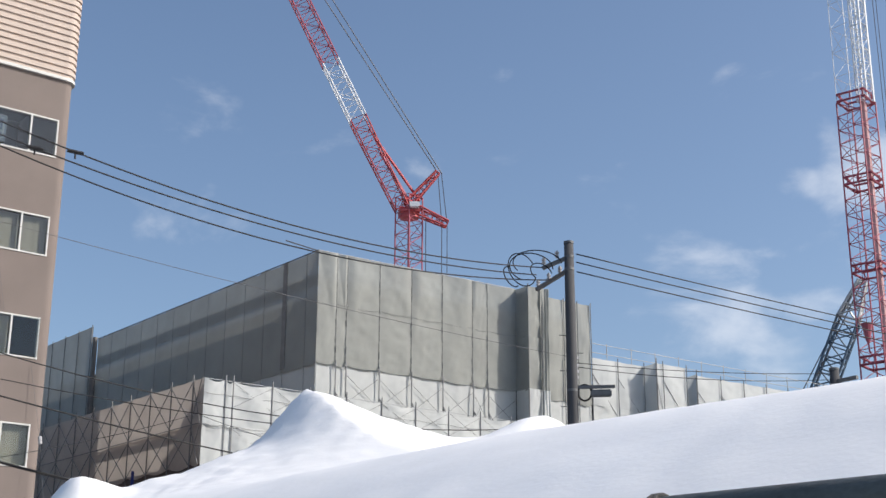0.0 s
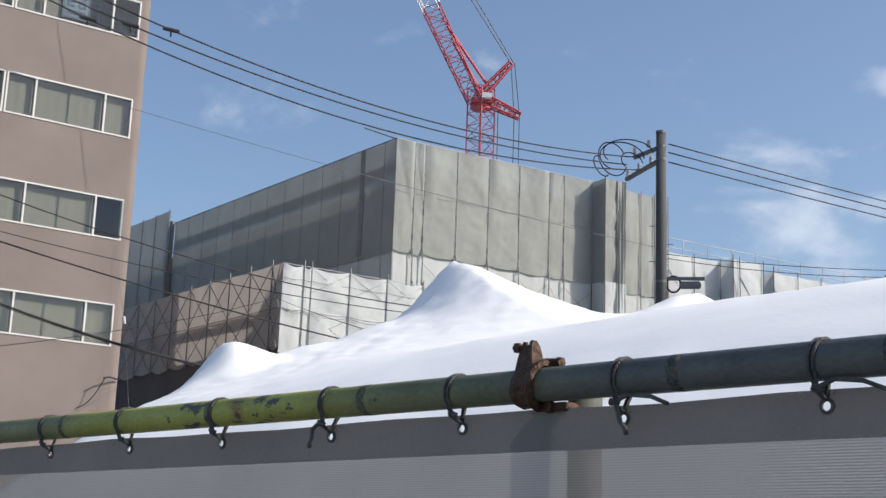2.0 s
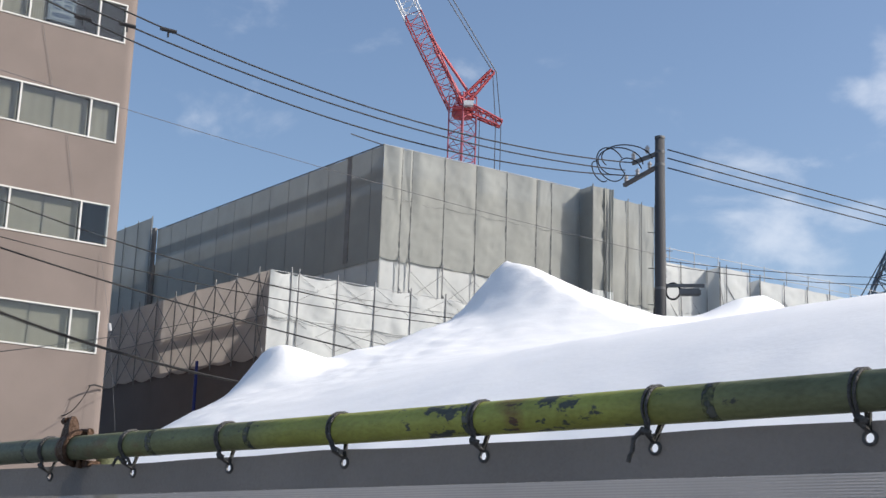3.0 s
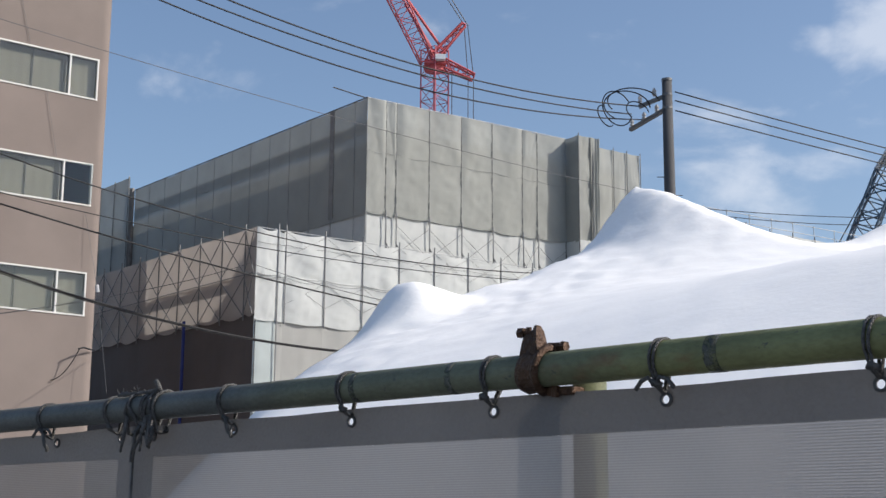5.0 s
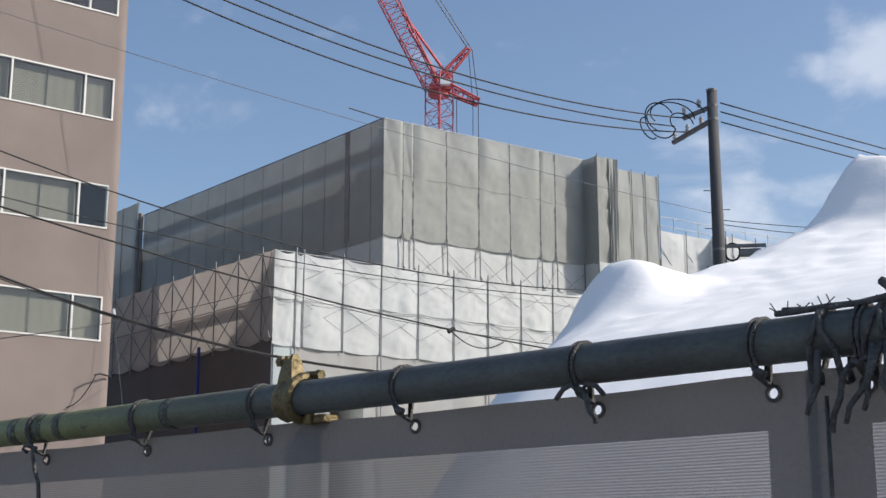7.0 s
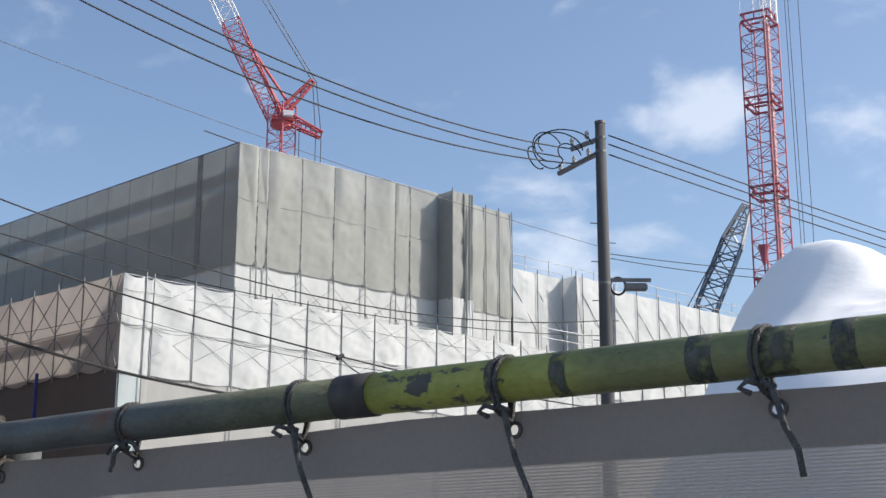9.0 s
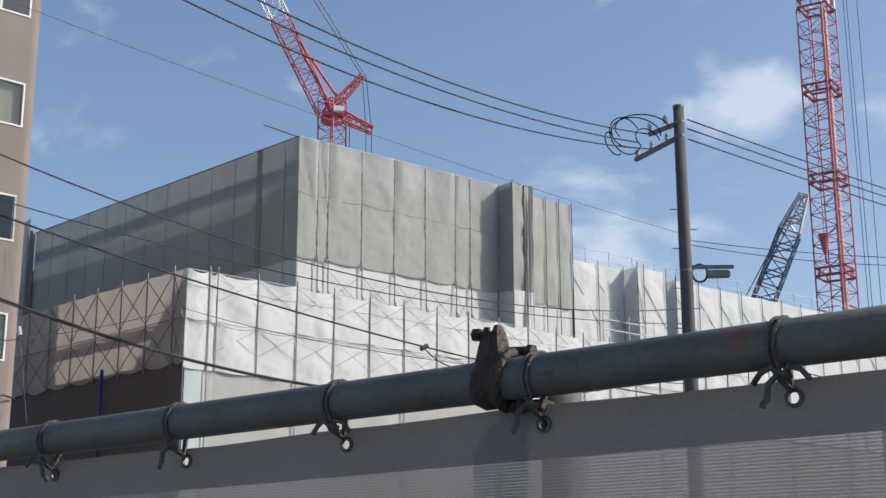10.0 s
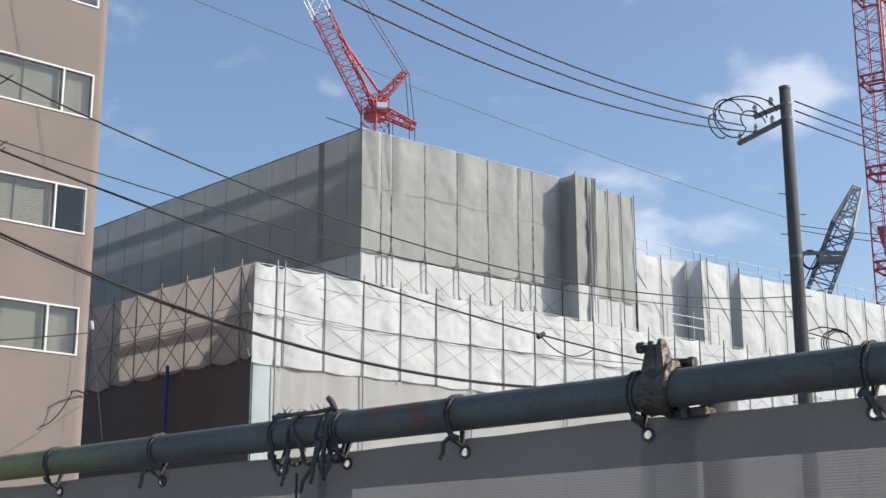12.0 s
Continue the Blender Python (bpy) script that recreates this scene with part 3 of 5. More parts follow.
# lower white block that runs along the street
low_block = thing("scaffolded_low_block", "long lower building block wrapped in bright white scaffold sheets", "building", POD_FRONT.at(15, -8, 0))
p0 = corner(POD_FRONT, 1.1, POD_LEFT, 1.1)
core = [tuple(p0[:2]), tuple((p0 + POD_FRONT.d * 62)[:2]), tuple((p0 + POD_FRONT.d * 62 + POD_LEFT.d * 5)[:2]), tuple((p0 + POD_LEFT.d * 24 + POD_FRONT.d * 5)[:2]), tuple((p0 + POD_LEFT.d * 24)[:2])]
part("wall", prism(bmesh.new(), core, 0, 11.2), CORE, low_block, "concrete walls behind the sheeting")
PT, PM, PB = 13.62, 11.72, 9.85
pe = [0.0, 0.98, 1.33] + [1.33 + 1.86 * k for k in range(1, 26)]
for i, (a, b) in enumerate(zip(pe, pe[1:])):
    sheet(POD_FRONT, a, b, PM, PT, 0.02, WHITE_NET, low_block, 0.06, 0.06, 0.045, seed, fold=0.18, top_sag=0.13)
    sheet(POD_FRONT, a, b, PB, PM + 0.05, 0.0, WHITE_NET, low_block, 0.06, 0.07, 0.04, seed + 40, fold=0.12)
    sheet(POD_FRONT, a, b, 0.3, PB + 0.15, -0.06, PALE_NET if i == 0 else LOW_NET, low_block, 0.03, 0.02, 0.03, seed + 80, nv=16)
    post(POD_FRONT, b, 0.0 if i % 3 == 0 else PB - 0.1, PT + 0.22, 0.05, low_block, 0.028, PIPE_GREY)
    if i > 1:
        brace(POD_FRONT, a, b, PT - 1.12, PT - 0.08, 0.085, low_block, 0.008, PIPE_GREY)
        brace(POD_FRONT, a, b, PM - 1.16, PM - 0.12, 0.085, low_block, 0.008, PIPE_GREY)
    for z, sag in ((PM, 0.10), (PM - 0.06, 0.16), (PT - 0.62, 0.05)):
        part("lacing_rope", tube(bmesh.new(), sag_line(POD_FRONT.at(a, 0.09, z), POD_FRONT.at(b, 0.09, z), sag * (0.6 + 0.5 * noise.random()), 6), 0.009, 4), PIPE_GREY, low_block)
    seed += 1
rail(POD_FRONT, 0, pe[-1], PT - 0.02, 0.02, low_block, 0.014, PIPE_PALE)
pl = [0.0, 0.7] + [0.7 + 1.83 * k for k in range(1, 12)]
for i, (a, b) in enumerate(zip(pl, pl[1:])):
    sheet(POD_LEFT, a, b, PM - 0.1, PT, 0, BEIGE_NET, low_block, 0.04, 0.12, 0.03, seed)
    sheet(POD_LEFT, a, b, PB + 0.25, PM - 0.02, 0.01, BEIGE_NET, low_block, 0.04, 0.16, 0.03, seed + 40)
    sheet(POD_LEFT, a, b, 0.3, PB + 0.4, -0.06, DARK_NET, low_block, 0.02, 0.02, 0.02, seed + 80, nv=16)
    post(POD_LEFT, b, PB, PT + 0.2, 0.1, low_block, 0.03)
    brace(POD_LEFT, a, b, PM + 0.05, PT - 0.1, 0.12, low_block, 0.02)
    brace(POD_LEFT, a, b, PB + 0.2, PM - 0.1, 0.12, low_block, 0.02)
    deck(POD_LEFT, a + 0.02, b - 0.02, PM - 0.12, -0.45, -0.12, low_block)
    seed += 1
rail(POD_LEFT, 0, pl[-1], PM, 0.1, low_block, 0.02)
post(POD_LEFT, 5.2, 0, 10.3, 0.28, low_block, 0.075, BLUE_PIPE)

# white wrapped wall that continues the upper line
wing = thing("scaffolded_wing", "wing of the building wrapped in white scaffold sheets with forward bays", "building", GREY_FRONT.at(28, -6, 0))
WT = 18.15
core = [WALL_MID.plan(u, o) for u, o in ((16.7, -1.2), (62, -1.2), (62, -12), (16.7, -12))]
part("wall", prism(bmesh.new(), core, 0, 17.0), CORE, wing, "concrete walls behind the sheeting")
FORE = Face(WALL_MID.plan(0, 1.0), (0.217, 0.976), (1, 0))


def wing_bays(face, us, off, z1):
    global seed
    for a, b in zip(us, us[1:]):
        sheet(face, a, b, 15.6, z1, off, WHITE_NET, wing, 0.06, 0.05, 0.04, seed)
        sheet(face, a, b, 13.0, 15.65, off, WHITE_NET, wing, 0.06, 0.05, 0.04, seed + 30)
        post(face, b, 13.0, z1 + 0.15, off + 0.08, wing, 0.024)
        bm = tube(bmesh.new(), [face.at(a, off + 0.05, z1 - 0.9), face.at(b, off + 0.05, 15.0)], 0.016, 5)
        part("brace", bm, PIPE_GREY, wing)
        seed += 1


wing_bays(WALL_MID, [16.72, 18.5, 20.4], 0, WT)
for u0, z1, s in ((20.4, WT, 301), (23.4, WT - 0.25, 302)):
    side = Face(WALL_MID.plan(u0, -0.2), (0.976, -0.217), (-0.217, -0.976))
    sheet(side, 0.0, 1.2, 13.0, z1, 0.0, WHITE_NET, wing, 0.02, 0.02, 0.015, s)
    post(FORE, u0, 13.0, z1 + 0.25, 0.05, wing, 0.03)
wing_bays(FORE, [20.4, 20.85, 22.6], 0, WT)
wing_bays(WALL_MID, [22.6, 23.4], 0, WT - 0.2)
wing_bays(FORE, [23.4 + 1.83 * k for k in range(20)], 0, WT - 0.3)
for z in (14.45, 14.95):
    rail(WALL_MID, 17.4, 21.2, z, 1.35, wing, 0.026, PIPE_PALE)
for u in (17.4, 19.3, 21.2):
    post(WALL_MID, u, 13.3, 15.3, 1.35, wing, 0.024, PIPE_PALE)
for z in (18.75, 19.25):
    rail(WALL_MID, 16.8, 60, z, -1.0, wing, 0.018, PIPE_PALE)
for k in range(24):
    post(WALL_MID, 16.9 + 1.8 * k, 16.9, 19.35, -1.0, wing, 0.022, PIPE_PALE)


# ---- brown office building ----
BF = Face((-41.975, 24.755), (0.165, 0.986), (1, 0))
brown = thing("office_building", "taupe rendered office building with white-framed ribbon windows", "building", BF.at(-6, -6, 0))


def wall_plan(u0, thick=0.3, grow=0.0, r=0.42):
    """Plan of the street wall from u0 round the curved corner and back along the flank."""
    outer = [BF.plan(u0, grow)]
    cu, co = 0.5 - r, -r
    for k in range(9):
        a = k / 8 * math.pi / 2
        outer.append(BF.plan(cu + (r + grow) * math.sin(a), co + (r + grow) * math.cos(a)))
    outer.append(BF.plan(0.5 + grow, -14))
    inner = [BF.plan(0.5 - thick, -14), BF.plan(0.5 - thick, -thick), BF.plan(u0, -thick)]
    return outer + inner


WIN_TOPS = [22.37, 18.41, 14.46, 10.49]
WIN_H, UNIT, LEFT_END = 1.57, 4.86, -24.4
bands = [(6.75, WIN_TOPS[3] - WIN_H)] + [(WIN_TOPS[i], WIN_TOPS[i - 1] - WIN_H) for i in (3, 2, 1)] + [(WIN_TOPS[0], 24.05)]
for z0, z1 in bands:
    part("spandrel_wall", prism(bmesh.new(), wall_plan(LEFT_END), z0, z1), STUCCO, brown)
for top in WIN_TOPS:
    part("corner_wall", prism(bmesh.new(), wall_plan(0.0), top - WIN_H - 0.002, top + 0.002), STUCCO, brown)
part("ground_wall", prism(bmesh.new(), wall_plan(-4.3), 0, 6.752), STUCCO, brown)
part("ground_wall", prism(bmesh.new(), [BF.plan(LEFT_END, 0), BF.plan(-7.3, 0), BF.plan(-7.3, -0.3), BF.plan(LEFT_END, -0.3)], 0, 6.752), STUCCO, brown)
part("porch_lintel", prism(bmesh.new(), [BF.plan(-7.3, 0.05), BF.plan(-4.2, 0.05), BF.plan(-4.2, -0.3), BF.plan(-7.3, -0.3)], 6.55, 6.74), CLAD, brown, "pale lintel over the open porch")
part("back_wall", prism(bmesh.new(), [BF.plan(LEFT_END, -0.35), BF.plan(LEFT_END, -14), BF.plan(0.15, -14), BF.plan(0.15, -13.7), BF.plan(LEFT_END + 0.3, -13.7), BF.plan(LEFT_END + 0.3, -0.35)], 0, 24), STUCCO, brown)
part("roof", prism(bmesh.new(), [BF.plan(LEFT_END, -0.3), BF.plan(0.2, -0.3), BF.plan(0.2, -14), BF.plan(LEFT_END, -14)], 24.0, 24.3), CONCRETE, brown)
# slabs and inner wall coloured near-black for the unlit depth behind the glass
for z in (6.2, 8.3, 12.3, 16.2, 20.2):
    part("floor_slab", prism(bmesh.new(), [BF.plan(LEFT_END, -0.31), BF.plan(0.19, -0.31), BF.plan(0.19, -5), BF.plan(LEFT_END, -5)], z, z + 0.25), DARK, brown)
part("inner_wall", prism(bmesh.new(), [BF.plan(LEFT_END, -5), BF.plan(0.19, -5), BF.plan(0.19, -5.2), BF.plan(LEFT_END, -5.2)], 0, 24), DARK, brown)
part("cladding", prism(bmesh.new(), wall_plan(LEFT_END, 0.3, 0.06), 24.06, 29.0), CLAD, brown, "ribbed beige metal cladding on the top storey")
for k in range(18):
    z = 24.05 + 0.275 * k
    part("cladding_rib", prism(bmesh.new(), wall_plan(LEFT_END, 0.1, 0.12), z, z + 0.15 if k else z + 0.12), CLAD if k else WHITE, brown)


def window_unit(u1, top, style):
    """A ribbon unit: narrow casement, wide pane, narrow casement, in a white frame, with a curtain behind."""
    z0 = top - WIN_H
    lines = [u1, u1 - 1.08, u1 - 3.72, u1 - 4.80]
    bm = bmesh.new()
    for a, b in ((lines[3], lines[0]),):
        prism(bm, [BF.plan(a, 0.02), BF.plan(b, 0.02), BF.plan(b, -0.12), BF.plan(a, -0.12)], top - 0.055, top)
        prism(bm, [BF.plan(a, 0.03), BF.plan(b, 0.03), BF.plan(b, -0.12), BF.plan(a, -0.12)], z0, z0 + 0.055)
    for u, w in ((lines[0] - 0.03, 0.06), (lines[1], 0.065), (lines[2], 0.065), (lines[3] + 0.03, 0.06)):
        prism(bm, [BF.plan(u - w / 2, 0.022), BF.plan(u + w / 2, 0.022), BF.plan(u + w / 2, -0.12), BF.plan(u - w / 2, -0.12)], z0 + 0.055, top - 0.055)
    win = part("window", bm, WHITE, brown, "white painted ribbon window frame")
    for i, (b, a) in enumerate(zip(lines, lines[1:])):
        a, b = a + 0.033, b - 0.033
        zz0, zz1 = z0 + 0.055, top - 0.055
        tilt = 0.16 if (style == 2 and i == 0) else 0.0
        bm = bmesh.new()
        box(bm, (0, 0, 0), (1, 0.008, 1))
        for v in bm.verts:
            s, o, t = v.co
            v.co = BF.at(a + (b - a) * s, -0.05 - o + tilt * s, zz0 + (zz1 - zz0) * t)
        pane = part("pane", bm, GLASS, win)
        pane.visible_shadow = False
        cover = (1.0, 1.0, 1.0) if style != 0 else (0.0, 0.25, 1.0)
        if style == 2 and i == 0:
            continue
        if cover[i] > 0:
            bm = bmesh.new()
            n = 30
            width = (b - a) * cover[i]
            row = []
            for k in range(n + 1):
                s = k / n
                d = -0.22 - 0.006 * math.sin(s * (b - a) * 17 + i)
                row.append((bm.verts.new(BF.at(a + width * s, d, zz0)), bm.verts.new(BF.at(a + width * s, d, zz1))))
            for p, q in zip(row, row[1:]):
                bm.faces.new((p[0], q[0], q[1], p[1]))
            part("curtain", bm, CURTAIN, win, "drawn beige curtain", smooth=True)
        if i == 1:
            um = a + (b - a) * (0.5 if style != 3 else 0.45)
            part("blind_edge", prism(bmesh.new(), [BF.plan(um - 0.012, -0.17), BF.plan(um + 0.012, -0.17), BF.plan(um + 0.012, -0.19), BF.plan(um - 0.012, -0.19)], zz0, zz1), DARK, win)
    return win


for row, top in enumerate(WIN_TOPS):
    for k in range(5):
        window_unit(-UNIT * k, top, row if k == 0 else 1)
        u = -UNIT * k - 4.80
        part("mullion_wall", prism(bmesh.new(), [BF.plan(u - 0.06, 0.0), BF.plan(u, 0.0), BF.plan(u, -0.3), BF.plan(u - 0.06, -0.3)], top - WIN_H, top), STUCCO, brown)
    part("pier_wall", prism(bmesh.new(), [BF.plan(LEFT_END, 0), BF.plan(-UNIT * 5, 0), BF.plan(-UNIT * 5, -0.3), BF.plan(LEFT_END, -0.3)], top - WIN_H, top), STUCCO, brown)

poster = thing("window_poster", "pale blue poster with dark blue marks and border inside the window", "poster", BF.at(-2.45, -0.1, 21.5))
bm = prism(bmesh.new(), [BF.plan(-3.02, -0.10), BF.plan(-1.98, -0.10), BF.plan(-1.98, -0.12), BF.plan(-3.02, -0.12)], 21.04, 22.08)
part("board", bm, POSTER, poster)
strips = [(-2.99, -2.95, 21.07, 22.05), (-2.05, -2.01, 21.07, 22.05), (-2.95, -2.05, 21.07, 21.11), (-2.95, -2.05, 22.01, 22.05),
          (-2.88, -2.78, 21.46, 21.94), (-2.76, -2.56, 21.82, 21.92), (-2.76, -2.56, 21.64, 21.74), (-2.76, -2.56, 21.46, 21.56),
          (-2.46, -2.12, 21.82, 21.92), (-2.44, -2.36, 21.46, 21.76), (-2.22, -2.14, 21.46, 21.76), (-2.36, -2.22, 21.46, 21.54), (-2.36, -2.22, 21.68, 21.76),
          (-2.88, -2.12, 21.18, 21.36)]
for a, b, z0, z1 in strips:
    part("mark", prism(bmesh.new(), [BF.plan(a, -0.094), BF.plan(b, -0.094), BF.plan(b, -0.099), BF.plan(a, -0.099)], z0, z1), POSTER_BLUE, poster)
bracket = thing("wall_bracket", "thin rusty cable bracket fixed to the rendered wall", "bracket", BF.at(0, 0, 7.6))
bm = bmesh.new()
tube(bm, [BF.at(0.45, 0.0, 7.75), BF.at(-0.1, 0.35, 7.78), BF.at(-0.35, 0.5, 7.7)], 0.03, 6)
tube(bm, sag_line(BF.at(-0.3, 0.48, 7.7), BF.at(-1.1, 0.05, 6.6), 0.25, 8), 0.018, 5)
part("arm", bm, CABLE, bracket)
drop_wire = thing("drop_wire", "thin grey wire hanging down the rendered facade", "cable", BF.at(-3, 0, 20))
for run in ((BF.at(-3.2, 0.04, 20.7), BF.at(-2.6, 0.05, 18.4)), (BF.at(-1.9, 0.05, 16.8), BF.at(-1.4, 0.06, 14.5)),
            (BF.at(-0.2, 0.05, 12.6), BF.at(0.25, 0.4, 9.9), BF.at(0.6, 0.9, 6.2))):
    part("wire", tube(bmesh.new(), run, 0.007, 5), STEEL, drop_wire)
part("insulator_bulb", tube(bmesh.new(), [BF.at(0.24, 0.38, 10.02), BF.at(0.25, 0.4, 9.9), BF.at(0.27, 0.42, 9.75)], 0.07, 8), PORCELAIN, drop_wire, "small white bulb insulator")


# ---- utility poles and cables ----
P1, P2 = Vector((-17.91, 25.38, 0)), Vector((-21.4, 7.5, 0))
LINE = (P1 - P2).normalized()
P3 = P1 + LINE * 36
CROSS = Vector((-LINE.y, LINE.x, 0))


def pole_top(place, height):
    p = thing("utility_pole", "weathered grey concrete utility pole with side crossarms", "utility pole", place, "utility poles")
    part("shaft", tube(bmesh.new(), [place + Vector((0, 0, z)) for z in (0, 4, 8, height)], 0.185, 18, taper=0.12), POLE, p, smooth=True)
    part("cap", tube(bmesh.new(), [place + Vector((0, 0, height)), place + Vector((0, 0, height + 0.06))], 0.128, 18), STEEL, p)
    for z in [1.8 + 0.45 * k for k in range(int((height - 3.5) / 0.45))]:
        s = 1 if int(z * 100) % 2 else -1
        side = Vector((0.7, 0.7, 0)) * s
        part("step_bolt", tube(bmesh.new(), [place + side * 0.1 + Vector((0, 0, z)), place + side * 0.30 + Vector((0, 0, z))], 0.012, 5), STEEL, p)
    return p


def crossarm(p, place, z, end, w=0.045):
    a = place + Vector((0, 0, z))
    d = (Vector(end) - a)
    arm_len, rot = d.length, d.to_track_quat("X", "Z").to_matrix().to_4x4()
    bm = box(bmesh.new(), (-0.12, -w, -w), (arm_len, w, w), Matrix.Translation(a) @ rot)
    return part("crossarm", bm, STEEL, p)


def insulator(p, at, h=0.2):
    bm = bmesh.new()
    for k, r in enumerate((0.03, 0.055, 0.03, 0.055, 0.03)):
        z = at.z + h * k / 5
        tube(bm, [(at.x, at.y, z), (at.x, at.y, z + h / 5)], r, 8)
    return part("insulator", bm, PORCELAIN, p)


pole1 = pole_top(P1, 12.3)
ARM_HI, ARM_LO = Vector((-18.55, 25.1, 11.72)), Vector((-19.25, 25.72, 11.42))
crossarm(pole1, P1, 11.95, ARM_HI)
crossarm(pole1, P1, 11.62, ARM_LO)
for q in (P1.lerp(ARM_HI, 0.45), P1.lerp(ARM_HI, 0.95)):
    insulator(pole1, Vector((q.x, q.y, 11.95 if q.x > -18.3 else 11.8)))
for s in (0.28, 0.62, 0.95):
    q = P1.lerp(ARM_LO, s)
    insulator(pole1, Vector((q.x, q.y, 11.66 - 0.2 * s)))
for z in (11.95, 11.62, 8.5, 5.0):
    part("band", tube(bmesh.new(), [P1 + Vector((0, 0, z - 0.03)), P1 + Vector((0, 0, z + 0.03))], 0.175 - 0.004 * z, 18), STEEL, pole1)
for z in (8.85, 9.0, 9.15, 9.35):
    part("spool", tube(bmesh.new(), [P1 + LINE * 0.16 + Vector((0, 0, z - 0.04)), P1 + LINE * 0.16 + Vector((0, 0, z + 0.04))], 0.05, 8), PORCELAIN, pole1)
case = thing("cable_closure", "grey cable closure box hung beside the pole", "junction box", P1 + Vector((0.3, 0.5, 8.3)))
q = P1 + Vector((0, 0, 8.42))
out_dir = Vector((0.75, 0.55, 0)).normalized()
rot = out_dir.to_track_quat("X", "Z").to_matrix().to_4x4()
part("bracket_arm", box(bmesh.new(), (0.08, -0.03, 0.12), (1.05, 0.03, 0.2), Matrix.Translation(q) @ rot), STEEL, case)
bm = box(bmesh.new(), (0.44, -0.08, -0.09), (0.96, 0.08, 0.085), Matrix.Translation(q) @ rot)
bmesh.ops.bevel(bm, geom=bm.edges[:], offset=0.03, segments=2, affect="EDGES")
part("case", bm, STEEL, case)
bm = bmesh.new()
tube(bm, [q + out_dir * (0.3 + 0.17 * math.cos(a)) + Vector((0, 0, 0.02 + 0.2 * math.sin(a))) for a in [k / 18 * math.tau for k in range(18)]], 0.025, 6, closed=True)
part("cable_coil", bm, CABLE, case)

coil = thing("spare_cable_coil", "round coil of spare black cable hung by the pole", "cable", P1 + Vector((0.5, 0.6, 6.6)))
bm = bmesh.new()
for k, (rad, dx) in enumerate(((0.30, 0.0), (0.27, 0.02), (0.32, -0.02))):
    tube(bm, [P1 + out_dir * (0.75 + rad * math.cos(a)) + Vector((dx, dx, 6.62 + rad * 0.95 * math.sin(a))) for a in [q2 / 24 * math.tau for q2 in range(24)]], 0.013, 6, closed=True)
part("loop", bm, CABLE, coil, smooth=True)
part("lead", tube(bmesh.new(), [P1 + Vector((0.1, 0.1, 6.9)), P1 + out_dir * 0.45 + Vector((0, 0, 6.98)), P1 + out_dir * 0.8 + Vector((0, 0, 6.92))], 0.014, 6), CABLE, coil)
part("lead", tube(bmesh.new(), [P1 + Vector((0.1, 0.1, 6.3)), P1 + out_dir * 0.35 + Vector((0, 0, 6.2)), P1 + out_dir * 0.7 + Vector((0, 0, 6.33))], 0.014, 6), CABLE, coil)

ends1 = [P1 + Vector((-0.595, -0.044, 11.773)), P1 + Vector((-0.968, -0.132, 11.641)), P1 + Vector((-0.885, 0.258, 11.571))]
ends2 = [P2 + Vector((0.934, -0.109, 12.371)), P2 + Vector((0.561, -0.207, 12.234)), P2 + Vector((-0.174, -0.118, 12.531))]
sags = (0.905, 0.796, 1.089)
pole2 = thing("utility_pole", "smooth pale grey steel utility pole with cable bands", "utility pole", P2, "utility poles")
part("shaft", tube(bmesh.new(), [P2 + Vector((0, 0, z)) for z in (0, 4, 8, 13.4)], 0.20, 24, taper=0.125), POLE_LIGHT, pole2, smooth=True)
for z in (9.95, 8.28, 7.45, 7.3, 6.38, 4.6):
    part("band", tube(bmesh.new(), [P2 + Vector((0, 0, z - 0.035)), P2 + Vector((0, 0, z + 0.035))], 0.205 - 0.0052 * z, 24), STEEL, pole2)
    part("band_bolt", box(bmesh.new(), (0.12, -0.03, -0.03), (0.27, 0.03, 0.03), Matrix.Translation(P2 + Vector((0, 0, z))) @ LINE.to_track_quat("X", "Z").to_matrix().to_4x4()), STEEL, pole2)
for k in range(11):
    z = 2.2 + k
    side = Vector((0.74, 0.66, 0)) * (1 if k % 2 else -1)
    part("step_bolt", tube(bmesh.new(), [P2 + side * 0.12 + Vector((0, 0, z)), P2 + side * 0.36 + Vector((0, 0, z + 0.02))], 0.012, 5), STEEL, pole2)
crossarm(pole2, P2, 12.2, P2 + Vector((1.15, -0.19, 12.2)))
crossarm(pole2, P2, 12.32, P2 + Vector((-0.4, -0.2, 12.32)))
for q in ends2:
    insulator(pole2, q - Vector((0, 0, 0.16)))
for q in ((0.655, -0.021, 8.043), (0.332, 0.178, 7.267), (0.054, 0.337, 7.276), (-1.055, 0.835, 6.6), (0.84, 0.024, 9.997)):
    end = P2 + Vector(q)
    part("cable_bracket", tube(bmesh.new(), [P2 + Vector((0, 0, q[2] - 0.05)), end - Vector((0, 0, 0.03)), end], 0.016, 6), STEEL, pole2)
    lead = sag_line(P2 + Vector((0, 0, q[2] - 0.25)), end + LINE * 0.5 - Vector((0, 0, 0.03)), 0.14, 8)
    part("lead", tube(bmesh.new(), lead, 0.010, 5), CABLE, pole2, smooth=True)
pole3 = pole_top(P3, 12.9)
P4 = Vector((-13.91, 31.34, 0))
pole4 = pole_top(P4, 9.4)
crossarm(pole3, P3, 12.45, P3 + CROSS * 1.2 + Vector((0, 0, 12.45)))
crossarm(pole4, P4, 9.1, P4 - CROSS * 0.7 + Vector((0, 0, 9.1)))


def cable(a, b, sag, r, label, n=28, mat=CABLE):
    line = thing("overhead_cable", label, "cable", Vector(a))
    part("strand", tube(bmesh.new(), sag_line(a, b, sag, n), r, 6), mat, line, smooth=True)
    return line


